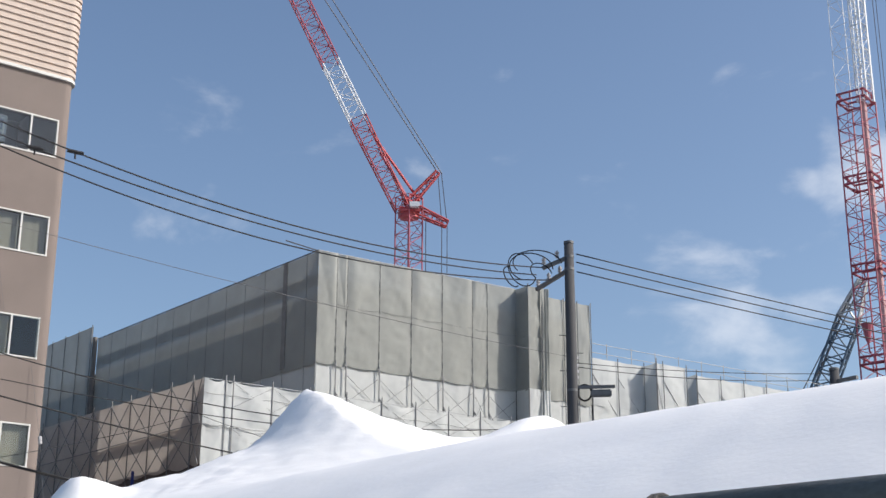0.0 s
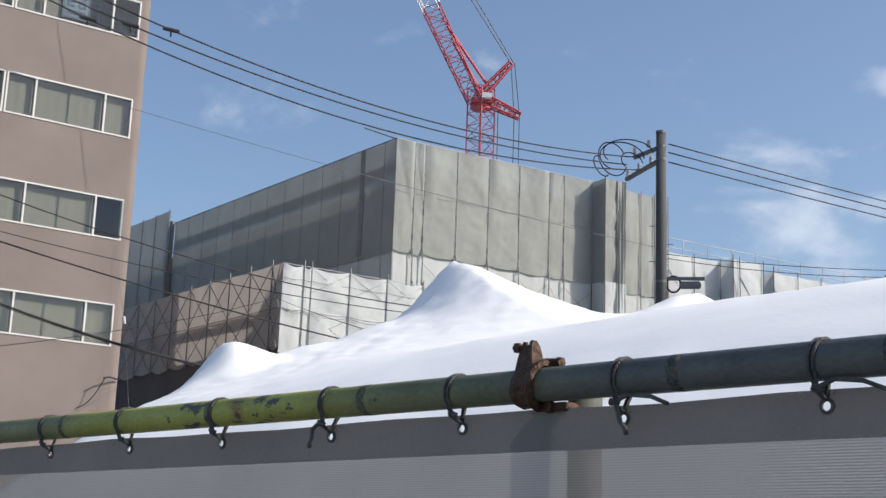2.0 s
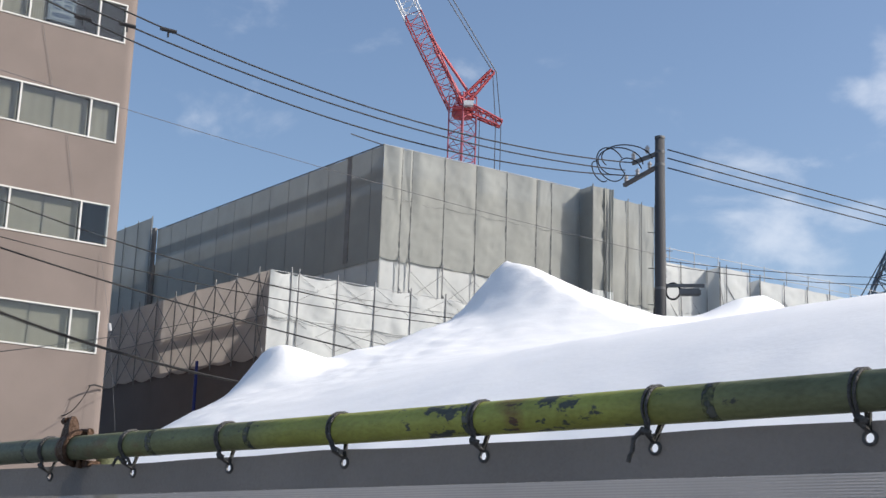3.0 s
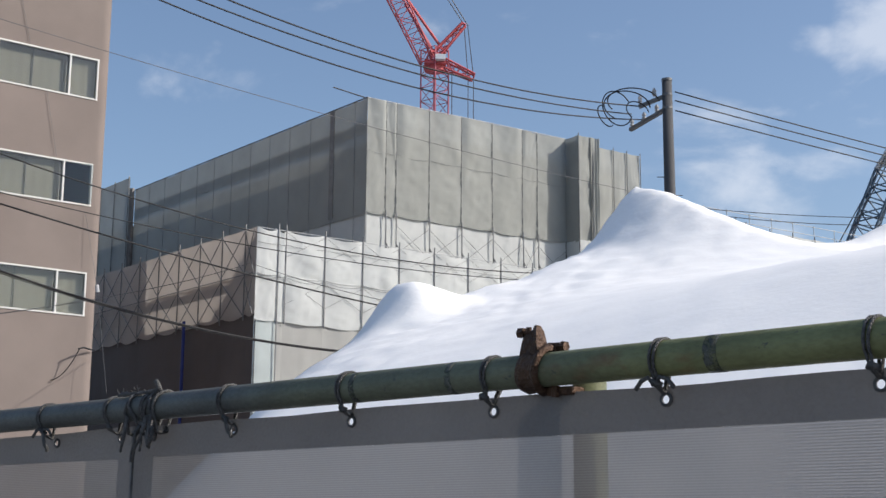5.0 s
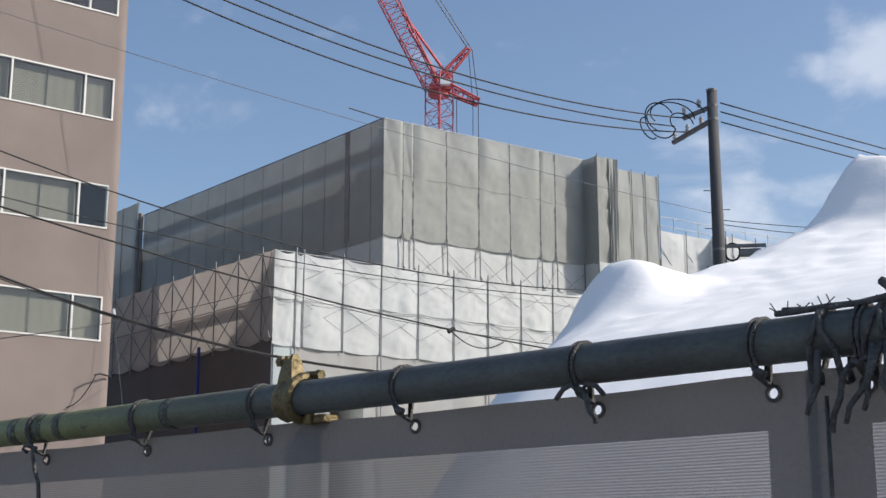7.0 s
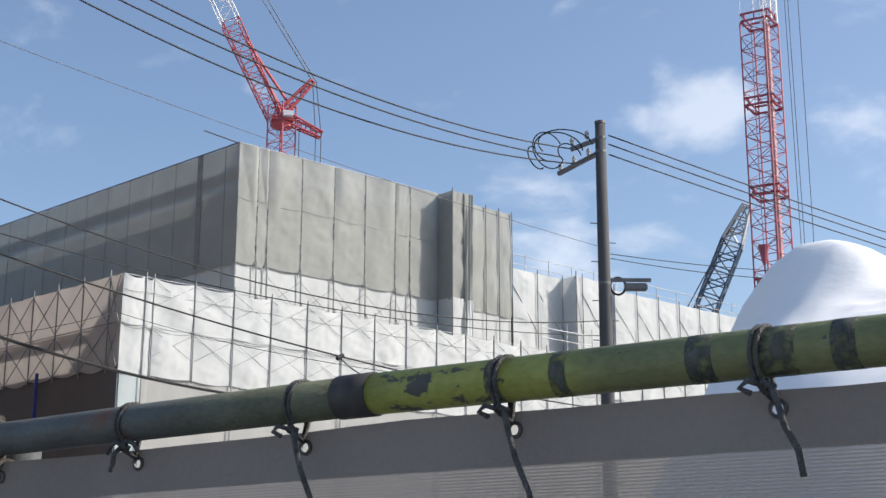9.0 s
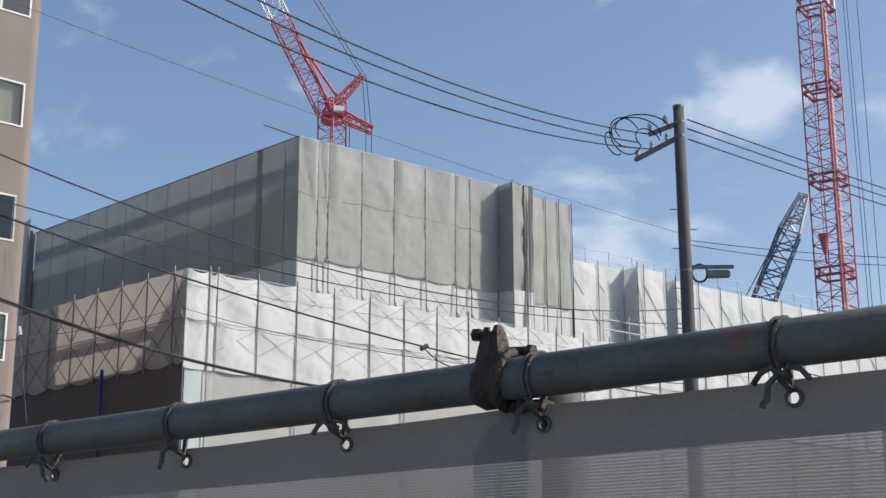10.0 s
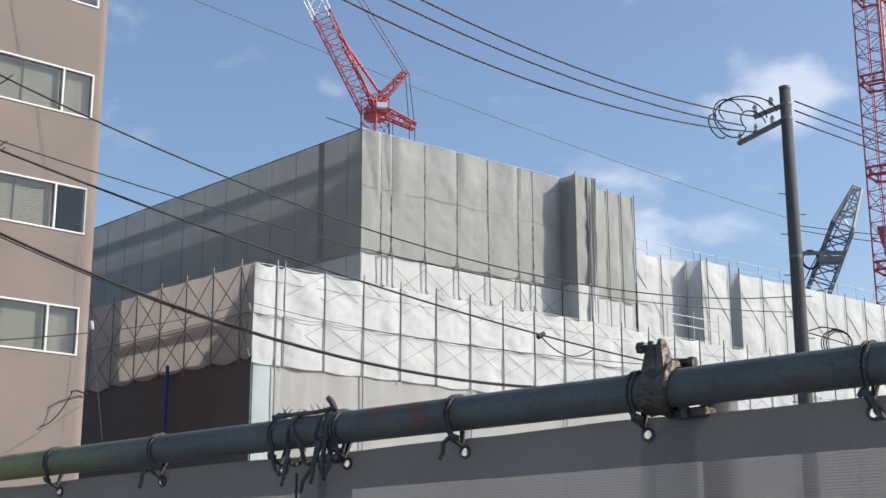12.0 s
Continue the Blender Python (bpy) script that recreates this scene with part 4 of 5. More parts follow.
HV = "black insulated overhead power cable sagging between poles"
for a, b, sag in zip(ends1, ends2, sags):
    cable(a, b, sag, 0.016, HV)
right1 = [P1 + Vector((0.16, 0.1, 12.02)), P1 + Vector((0.16, 0.1, 11.8)), P1 + Vector((0.16, 0.1, 11.55))]
for a, dz in zip(right1, (12.7, 12.45, 12.2)):
    cable(a, P3 + Vector((0.14, 0, dz)), 0.22, 0.016, HV)
cable(P1 + Vector((-0.1, -0.06, 9.37)), P2 + Vector((0.84, 0.024, 9.997)), 0.192, 0.006, "thin grey service wire between poles", mat=ROPE_GREY)
cable(P1 + LINE * 0.15 + Vector((0, 0, 9.22)), P4 + Vector((0, 0, 9.32)), 0.10, 0.009, "thin service wire running on along the street")
cable(P1 + LINE * 0.15 + Vector((0, 0, 9.12)), P4 + Vector((0, 0, 9.16)), 0.16, 0.009, "thin service wire running on along the street")
cable(P1 + LINE * 0.15 + Vector((0, 0, 6.9)), P3 + Vector((0, 0, 6.8)), 0.5, 0.013, "black telephone cable running on along the street")
cable(P1 + Vector((-0.12, -0.09, 7.643)), P2 + Vector((0.655, -0.021, 8.043)), 0.954, 0.012, "black telephone cable between poles")
cable(P1 + Vector((-0.1, -0.1, 7.30)), P2 + Vector((0.332, 0.178, 7.267)), 0.551, 0.009, "black telephone cable between poles")
cable(P1 + Vector((-0.12, -0.067, 5.665)), P2 + Vector((0.054, 0.337, 7.276)), 0.431, 0.016, "black telephone cable with a splice clip")
cable(P1 + Vector((-0.16, -0.05, 6.32)), P2 + Vector((-1.055, 0.835, 6.612)), 1.388, 0.021, "thick bundled communication cable between poles")
cable(P1 + Vector((-0.16, -0.05, 6.25)), P2 + Vector((-1.055, 0.835, 6.56)), 1.35, 0.011, "black communication cable between poles")
cable(P2 + LINE * 0.2 + Vector((0, 0, 4.55)), POD_LEFT.at(0.1, 0.2, 12.1), 0.25, 0.011, "slack service cable rising to the scaffold")
cable(P1 + Vector((-0.1, -0.1, 5.986)), POD_LEFT.at(0.1, 0.2, 12.1), 0.435, 0.010, "slack service cable running back from the scaffold corner")
q = sag_line(P1 + Vector((-0.12, -0.067, 5.665)), P2 + Vector((0.054, 0.337, 7.276)), 0.431, 100)[42]
clip = thing("splice_clip", "small black splice clip on a telephone cable", "clip", q)
bm = bmesh.new()
tube(bm, [q + LINE * 0.07 + Vector((0, 0, 0.03)), q - LINE * 0.07 - Vector((0, 0, 0.05))], 0.045, 6)
tube(bm, sag_line(q - Vector((0, 0, 0.03)), q + LINE * 1.3 - Vector((0, 0, 0.12)), 0.22, 8), 0.012, 5)
part("body", bm, CABLE, clip)
for a, b, sag, s in zip(ends1, ends2, sags, (0.734, 0.765, 0.80)):
    q = sag_line(a, b, sag, 100)[int(s * 100)]
    piece = thing("cable_spacer", "small black clamp on a power cable", "clamp", q)
    bm = bmesh.new()
    tube(bm, [q - LINE * 0.16, q - LINE * 0.05, q + LINE * 0.05, q + LINE * 0.16], 0.04, 6)
    tube(bm, [q, q - Vector((0, 0, 0.14))], 0.02, 5)
    part("body", bm, CABLE, piece)
# looped jumper leads at the pole head
jump = thing("jumper_leads", "black looped jumper leads beside the crossarms", "cable", P1 + Vector((-1, 0, 12)))
left = (P2 - P1).normalized()
aside = Vector((-0.86, -0.5, 0))
for cx, cz, rx, rz, a0, a1 in ((0.82, 11.86, 0.62, 0.27, -5, 205), (0.98, 11.76, 0.55, 0.30, -10, 232), (1.22, 11.72, 0.34, 0.34, 20, 330), (0.72, 11.62, 0.25, 0.18, -10, 215), (1.5, 11.55, 0.16, 0.2, 60, 300)):
    loop = []
    for k in range(26):
        a = radians(a0 + (a1 - a0) * k / 25)
        loop.append(P1 + aside * (cx - rx * math.cos(a)) + left * (0.15 * math.sin(a)) + Vector((0, 0, cz - 0.03 + 1.2 * rz * math.sin(a))))
    part("lead", tube(bmesh.new(), loop, 0.015, 6), CABLE, jump, smooth=True)


# ---- cranes ----
def lattice(bm, a, b, wa, wb, up, n, r_chord, r_lace):
    """A four-chord lattice from a to b, square of side wa to wb, laced in zigzag on each face."""
    a, b = Vector(a), Vector(b)
    d = (b - a).normalized()
    s = d.cross(Vector(up)).normalized()
    t = s.cross(d)
    rows = []
    for i in range(n + 1):
        f = i / n
        w = (wa + (wb - wa) * f) / 2
        p = a.lerp(b, f)
        rows.append([p + s * w + t * w, p - s * w + t * w, p - s * w - t * w, p + s * w - t * w])
    for k in range(4):
        tube(bm, [rows[0][k], rows[-1][k]], r_chord, 5)
    for i in range(n):
        for k in range(4):
            k2 = (k + 1) % 4
            p, q = (rows[i][k], rows[i + 1][k2]) if i % 2 else (rows[i][k2], rows[i + 1][k])
            tube(bm, [p, q], r_lace, 4, cap=False)
            tube(bm, [rows[i][k], rows[i][k2]], r_lace, 4, cap=False)
    for k in range(4):
        tube(bm, [rows[n][k], rows[n][(k + 1) % 4]], r_lace, 4, cap=False)
    return bm


def flat_frame(place, yaw):
    """r, z on the upright plane through place that faces yaw; f is depth away."""
    a = radians(yaw)
    right, ahead, o = Vector((math.cos(a), math.sin(a), 0)), Vector((-math.sin(a), math.cos(a), 0)), Vector((*place, 0))
    return lambda r, z, f=0.0: o + right * r + ahead * f + Vector((0, 0, z)), right, ahead


def ropes(parent, pairs, r=0.05, mat=ROPE_GREY, name="rope"):
    for a, b in pairs:
        part(name, tube(bmesh.new(), [a, b], r, 4), mat, parent)


C1, R1, A1 = flat_frame((-96.5, 106.5), 46)
crane1 = thing("tower_crane", "red and white luffing tower crane with a raised lattice boom", "crane", C1(-4.4, 0), "tower cranes")
diag = (R1 + A1).normalized()
for z in range(6, 50, 6):
    part("mast_section", lattice(bmesh.new(), C1(-4.4, z), C1(-4.4, z + 6), 2.15, 2.15, diag, 4, 0.09, 0.045), CRIMSON, crane1)
part("mast_section", lattice(bmesh.new(), C1(-4.4, 0), C1(-4.4, 6), 2.15, 2.15, diag, 4, 0.09, 0.045), CRIMSON, crane1)
part("slewing_ring", tube(bmesh.new(), [C1(-4.4, 51.5), C1(-4.4, 52.0)], 1.1, 20), RED, crane1)
foot = C1(-5.2, 52.6)
bdir = (C1(-13.73, 70.4) - foot).normalized()
cuts = [(0.0, 11.9, RED, 1.5, 1.9), (11.9, 19.6, CRANE_WHITE, 1.9, 1.9), (19.6, 33, CRIMSON, 1.9, 1.9), (33, 41, CRANE_WHITE, 1.9, 1.7), (41, 50, CRIMSON, 1.7, 0.8)]
for s0, s1, mat, wa, wb in cuts:
    part("boom_section", lattice(bmesh.new(), foot + bdir * s0, foot + bdir * s1, wa, wb, A1, max(4, int((s1 - s0) / 1.3)), 0.085, 0.042), mat, crane1)
top_a, tip_c = C1(-1.18, 57.1), C1(-0.1, 50.9)
part("a_frame", lattice(bmesh.new(), C1(-4.6, 53.0), top_a, 0.9, 0.5, A1, 4, 0.12, 0.07), RED, crane1)
part("counter_jib", lattice(bmesh.new(), C1(-5.2, 53.2), tip_c, 1.2, 0.7, A1, 6, 0.12, 0.06), RED, crane1)
part("machine_deck", prism(bmesh.new(), [tuple(C1(r, 0, f)[:2]) for r, f in ((-5.6, -1.3), (-3.2, -1.3), (-3.2, 1.3), (-5.6, 1.3))], 52.0, 52.25), RED, crane1)
part("cab", prism(bmesh.new(), [tuple(C1(r, 0, f)[:2]) for r, f in ((-4.4, -2.0), (-3.3, -2.0), (-3.3, -1.1), (-4.4, -1.1))], 52.3, 52.85), CRANE_WHITE, crane1, "white operator's cab")
part("back_stay", tube(bmesh.new(), [foot + bdir * 9.5 + R1 * 0.9, C1(-3.2, 53.6)], 0.17, 6), RED, crane1)
part("back_stay", tube(bmesh.new(), [foot + bdir * 7.5 + R1 * 0.7, C1(-4.0, 52.8)], 0.2, 6), CRIMSON, crane1)
btop = foot + bdir * 50
ropes(crane1, [(top_a, btop + R1 * 0.2), (top_a + R1 * 0.5 + Vector((0, 0, -0.2)), btop + R1 * 1.6), (top_a, tip_c + R1 * -0.6), (top_a + R1 * 0.4, tip_c),
               (tip_c, C1(-0.2, 0)), (tip_c + R1 * -0.6, C1(-0.8, 0)), (C1(-2.5, 52), C1(-2.4, 0))], 0.06)

C2, R2, A2 = flat_frame((-38.7, 88.5), 22)
crane2 = thing("tower_crane", "tall red lattice climbing crane mast with a white upper section", "crane", C2(-0.15, 0), "tower cranes")
turned = (R2 * 0.5 + A2 * 0.87).normalized()
zs = [0, 3.0, 9.6, 16.2, 22.9, 29.6, 36.3, 42.85]
for z0, z1 in zip(zs, zs[1:]):
    part("mast_section", lattice(bmesh.new(), C2(-0.15, z0), C2(-0.15, z1), 2.0, 2.0, turned, 6 if z1 - z0 > 5 else 3, 0.062, 0.032), CRIMSON, crane2)
for z in zs[3:]:
    bm = bmesh.new()
    for dz in (0.0, 0.55):
        sq = [C2(-0.15 + 1.45 * math.cos(k * math.pi / 2 + 0.5), z + dz, 1.45 * math.sin(k * math.pi / 2 + 0.5)) for k in range(4)]
        for k in range(4):
            tube(bm, [sq[k], sq[(k + 1) % 4]], 0.09, 5)
    for k in range(8):
        a = k * math.pi / 4 + 0.5
        tube(bm, [C2(-0.15 + 1.2 * math.cos(a), z, 1.2 * math.sin(a)), C2(-0.15 + 1.2 * math.cos(a), z + 0.55, 1.2 * math.sin(a))], 0.05, 4)
    part("collar", bm, CRIMSON, crane2)
part("inner_tube", tube(bmesh.new(), [C2(0.35, 4), C2(0.35, 42.8)], 0.26, 8), PINK, crane2)
for z0, z1, mat in ((42.85, 49.0, CRANE_WHITE), (49.0, 55.0, CRANE_WHITE), (55.0, 61.0, CRIMSON)):
    part("mast_section", lattice(bmesh.new(), C2(0.55, z0), C2(0.55, z1), 0.85, 0.85, turned, 6, 0.07, 0.04), mat, crane2)
part("climbing_frame", lattice(bmesh.new(), C2(-0.15, 42.9), C2(-0.15, 55), 1.95, 1.95, turned, 6, 0.03, 0.018), CRANE_WHITE, crane2, "thin white climbing frame")
ropes(crane2, [(C2(1.72, 60), C2(1.9, 2)), (C2(1.95, 60), C2(2.15, 2)), (C2(2.75, 60), C2(2.65, 2))], 0.026)
bm = bmesh.new()
tube(bm, [C2(-0.75, 25.6, -1.6), C2(-0.75, 25.2, -1.6), C2(-0.75, 24.6, -1.6), C2(-0.75, 24.2, -1.6)], 0.42, 10, taper=0.10)
tube(bm, [C2(-0.75, 24.2, -1.6), C2(-0.72, 23.6, -1.6), C2(-0.6, 23.5, -1.6)], 0.07, 5)
tube(bm, [C2(-0.75, 25.6, -1.6), C2(-0.75, 42.0, -1.6)], 0.025, 4)
part("hook_block", bm, CRIMSON, crane2, "dark red hook block on its rope")

C3, R3, A3 = flat_frame((-48, 106), 22)
crawler = thing("crawler_crane_boom", "dark blue lattice boom of a mobile crane", "crane", C3(-7, 0))
low_end, high_end = C3(-14.0, 2.0), C3(0.15, 34.6)
part("boom_section", lattice(bmesh.new(), low_end, low_end.lerp(high_end, 0.9), 1.75, 1.75, A3, 26, 0.11, 0.06), BLUE, crawler)
part("boom_head", lattice(bmesh.new(), low_end.lerp(high_end, 0.9), high_end, 1.75, 0.7, A3, 3, 0.13, 0.08), PIPE_PALE, crawler)
part("body", box(bmesh.new(), (-2, -2, 0.4), (3, 2, 3.0), Matrix.Translation(C3(-15, 0))), BLUE, crawler)
ropes(crawler, [(high_end, C3(-17.5, 3)), (high_end + R3 * -0.4, C3(-18.6, 3))], 0.05)

C4, R4, A4 = flat_frame((-20, 115), 15)
jib = thing("distant_crane_jib", "tip of a distant red lattice crane jib with its hook", "crane", C4(-10, 0))
part("boom_section", lattice(bmesh.new(), C4(10.0, 6), C4(-15.9, 52.3), 1.6, 1.0, A4, 40, 0.12, 0.07), CRIMSON, jib)
ropes(jib, [(C4(-16.1, 52), C4(-16.1, 44)), (C4(-15.9, 52), C4(-15.8, 44))], 0.04)
part("hook_block", tube(bmesh.new(), [C4(-16, 44), C4(-15.9, 43.4), C4(-15.6, 42.4), C4(-15.2, 41.6)], 0.4, 8, taper=0.15), CRIMSON, jib)
part("base", box(bmesh.new(), (-2, -2, 0), (3, 2, 6.5), Matrix.Translation(C4(10, 0))), CRIMSON, jib)


# ---- fence ----
PR, JOINT = 0.0243, -4.40
DROP = 0.053


def rail_y(x):
    """The second tube is set back a little at its far end."""
    return 0.0224 * (JOINT - x) if x < JOINT else 0.0


def rail_z(x):
    return 1.760 + (0.0069 if x < JOINT else -0.0012) * (x - JOINT)


fence = thing("mesh_fence", "site fence of worn steel tube with grey mesh sheeting tied below", "fence", (0, 0, 0))


def tube_x(name, x0, x1, r, mat, label="", seg=24):
    n = max(1, int(abs(x1 - x0) / 0.5))
    return part(name, tube(bmesh.new(), [(x, rail_y(x), rail_z(x)) for x in (x0 + (x1 - x0) * k / n for k in range(n + 1))], r, seg), mat, fence, label, smooth=True)


tube_x("top_tube", -4.40, 4.2, PR, PIPE, "steel tube with worn yellow and grey-green paint")
tube_x("top_tube", -10.5, -4.40, PR, PIPE, "grey-green steel tube")
tube_x("tape_wrap", -4.424, -4.372, PR + 0.0018, TAPE, "black tape round the tube joint")
for x, w in ((-4.197, 0.009), (-4.115, 0.010), (-3.955, 0.014), (-3.875, 0.018), (-3.81, 0.012), (-3.5, 0.012), (-1.772, 0.006), (-1.564, 0.006), (-1.112, 0.010), (-0.82, 0.008),
             (-0.305, 0.011), (0.102, 0.009), (0.70, 0.009), (1.0, 0.010)):
    tube_x("paint_ring", x - w, x + w, PR + 0.0004, STAIN, seg=20)

left_eyes = [-7.42] + [-4.19 + 0.3 * k for k in range(-10, 6)] + [-2.455]
end_eyes = [-7.56 - 0.3 * k for k in range(8, -1, -1)]
right_eyes = [-2.345] + [0.3 * k for k in range(-7, 13)]


def cloth_y(x, z):
    """The hang of the cloth: shallow waves between its ties."""
    q = Vector((x * 1.1, z * 1.3, 0.4))
    return rail_y(x) + 0.010 + 0.008 * noise.noise(q) + 0.002 * math.sin(x * 21)


def hem_top(x, eyes):
    return rail_z(x) - 0.0335 + 0.0015 * math.sin(7 * x) + 0.001 * math.sin(17 * x)


def hem_low(x):
    return rail_z(x) - 0.092


def fence_sheet(x0, x1, eyes, label, back=0.0):
    bm = bmesh.new()
    for i, e in enumerate(eyes):
        a = x0 if i == 0 else (eyes[i - 1] + e) / 2
        b = x1 if i == len(eyes) - 1 else (eyes[i + 1] + e) / 2
        ringv, outer = [], []
        eye_z = rail_z(e) - DROP
        for k in range(16):
            t = k / 16 * math.tau
            ringv.append((e + 0.0058 * math.cos(t), eye_z + 0.0058 * math.sin(t)))
            c, s = math.cos(t), math.sin(t)
            m = max(abs(c), abs(s))
            px = (b - e) * c / m if c > 0 else (e - a) * c / m
            x = e + px
            top, low = hem_top(x, eyes), hem_low(x)
            outer.append((x, eye_z + (top - eye_z) * s / m if s > 0 else eye_z + (eye_z - low) * s / m))
        rv = [bm.verts.new((x, back + cloth_y(x, z), z)) for x, z in ringv]
        mv = [bm.verts.new((x * 0.5 + p * 0.5, back + cloth_y(x, z), z * 0.5 + q * 0.5)) for (x, z), (p, q) in zip(ringv, outer)]
        ov = [bm.verts.new((x, back + cloth_y(x, z), z)) for x, z in outer]
        for k in range(16):
            k2 = (k + 1) % 16
            bm.faces.new((rv[k], rv[k2], mv[k2], mv[k]))
            bm.faces.new((mv[k], mv[k2], ov[k2], ov[k]))
    bmesh.ops.remove_doubles(bm, verts=bm.verts[:], dist=0.0004)
    hem = part("hem", bm, HEM, fence, "doubled grey hem of the mesh sheet", smooth=True)
    for lo, hi, mat, name, step in ((x0, x0 + 0.07, HEM, "side_hem", 0.035), (x0 + 0.07, x1 - 0.07, CLOTH, "mesh_sheet", 0.05), (x1 - 0.07, x1, HEM, "side_hem", 0.035)):
        bm = bmesh.new()
        n, rows = max(1, int(round((hi - lo) / step))), 26
        grid = []
        for j in range(rows + 1):
            line = []
            for i in range(n + 1):
                x = lo + (hi - lo) * i / n
                z = 0.1 + (hem_low(x) - 0.1) * j / rows
                line.append(bm.verts.new((x, back + cloth_y(x, z), z)))
            grid.append(line)
        for j in range(rows):
            for i in range(n):
                bm.faces.new((grid[j][i], grid[j][i + 1], grid[j + 1][i + 1], grid[j + 1][i]))
        part(name, bm, mat, fence, label if mat is CLOTH else "", smooth=True)
    return hem


hem_right = fence_sheet(-2.415, 3.8, right_eyes, "grey woven mesh sheet with fine level threads")
hem_left = fence_sheet(-7.48, -2.395, left_eyes, "grey woven mesh sheet with fine level threads", 0.006)
hem_end = fence_sheet(-10.2, -7.455, end_eyes, "grey woven mesh sheet with fine level threads", 0.012)
bm = bmesh.new()
ringpts = [(0.0078 * math.cos(k / 16 * math.tau), 0.0, 0.0078 * math.sin(k / 16 * math.tau)) for k in range(16)]
tube(bm, ringpts, 0.0024, 6, closed=True)
eye_mesh = bpy.data.meshes.new("eyelet")
bm.to_mesh(eye_mesh)
bm.free()
eye_mesh.materials.append(EYELET)
for eyes, hem, back in ((right_eyes, hem_right, 0.0), (left_eyes, hem_left, 0.006), (end_eyes, hem_end, 0.012)):
    for e in eyes:
        ob = new("eyelet", eye_mesh)
        ob.parent = hem
        ob.location = (e, back + cloth_y(e, rail_z(e) - DROP) - 0.002, rail_z(e) - DROP)


def tie(x, slack=0.0, tail=0.0, knot=True, aside=0.0):
    """A flat cord looped twice round the tube and through the eyelet, with a knot and a loose tail."""
    bm = bmesh.new()
    y0, z0 = rail_y(x), rail_z(x)
    ez = z0 - DROP
    lean = slack * 0.4
    for shift in (-0.0034, 0.0030):
        loop = []
        r = PR + 0.002
        for k in range(17):
            a = -0.9 + k / 16 * (math.pi + 1.8)
            loop.append((x + lean + shift + (0.003 + shift * 0.2) * math.sin(a), y0 + r * math.cos(a), z0 + r * math.sin(a)))
        loop.append((x + lean * 0.5 + shift * 0.6, y0 - 0.014, ez + 0.016))
        loop.append((x + shift * 0.5, y0 + 0.006, ez + 0.007))
        tube(bm, loop, 0.0023, 6, closed=True)
    if knot:
        tube(bm, [(x - 0.006, y0 - 0.012, ez + 0.018), (x - 0.001, y0 - 0.018, ez + 0.022), (x + 0.004, y0 - 0.017, ez + 0.019), (x + 0.008, y0 - 0.012, ez + 0.017)], 0.0038, 6)
    if tail:
        d = 1 if tail > 0 else -1
        n = abs(tail)
        tube(bm, [(x + 0.004 * d, y0 - 0.016, ez + 0.02), (x + 0.012 * d, y0 - 0.022, ez + 0.012 - 0.1 * n), (x + 0.014 * d + 0.06 * n * d, y0 - 0.020, ez - 0.3 * n),
                  (x + 0.018 * d + 0.16 * n * d, y0 - 0.018, ez - 0.62 * n), (x + 0.019 * d + 0.2 * n * d, y0 - 0.018, ez - 0.98 * n)], 0.0035, 6)
    if abs(tail) > 0.04:
        tube(bm, [(x - 0.004 * d, y0 - 0.015, ez + 0.02), (x - 0.016 * d, y0 - 0.022, ez + 0.024), (x - 0.025 * d, y0 - 0.02, ez + 0.018), (x - 0.014 * d, y0 - 0.018, ez + 0.012)], 0.0032, 6)
    if aside:
        for d in ((1,) if aside > 0.05 else (1, -1)):
            tube(bm, [(x + 0.004 * d, y0 - 0.016, ez + 0.020), (x + 0.3 * aside * d, y0 - 0.020, ez + 0.027), (x + 0.7 * aside * d, y0 - 0.018, ez + 0.023), (x + aside * d, y0 - 0.018, ez + 0.012)], 0.0031, 6)
    return part("tie_cord", bm, CORD, fence, smooth=True)


tails = {0.3: 0.0, 0.6: 0.025, 0.9: 0.0, 1.2: 0.05, 0.0: -0.02, -2.3: -0.05}
for e in right_eyes:
    tie(e, random.uniform(-0.02, 0.02), tails.get(round(e, 1), random.choice((0.0, 0.0, 0.0, 0.015))), aside={0.6: 0.09, 0.9: 0.088, 1.5: 0.08, -1.2: 0.03}.get(round(e, 1), 0.0))
for i, e in enumerate(left_eyes + end_eyes):
    tie(e, random.uniform(-0.02, 0.02), {-4.49: 0.10, -4.19: 0.115, -3.89: 0.07}[round(e, 2)] if -4.6 < e < -3.8 else random.choice((0.0, 0.0, 0.0, 0.012, -0.012, 0.02)), aside={-2.69: 0.035, -4.79: 0.03, -5.39: 0.03, -5.99: 0.03}.get(round(e, 2), 0.0))
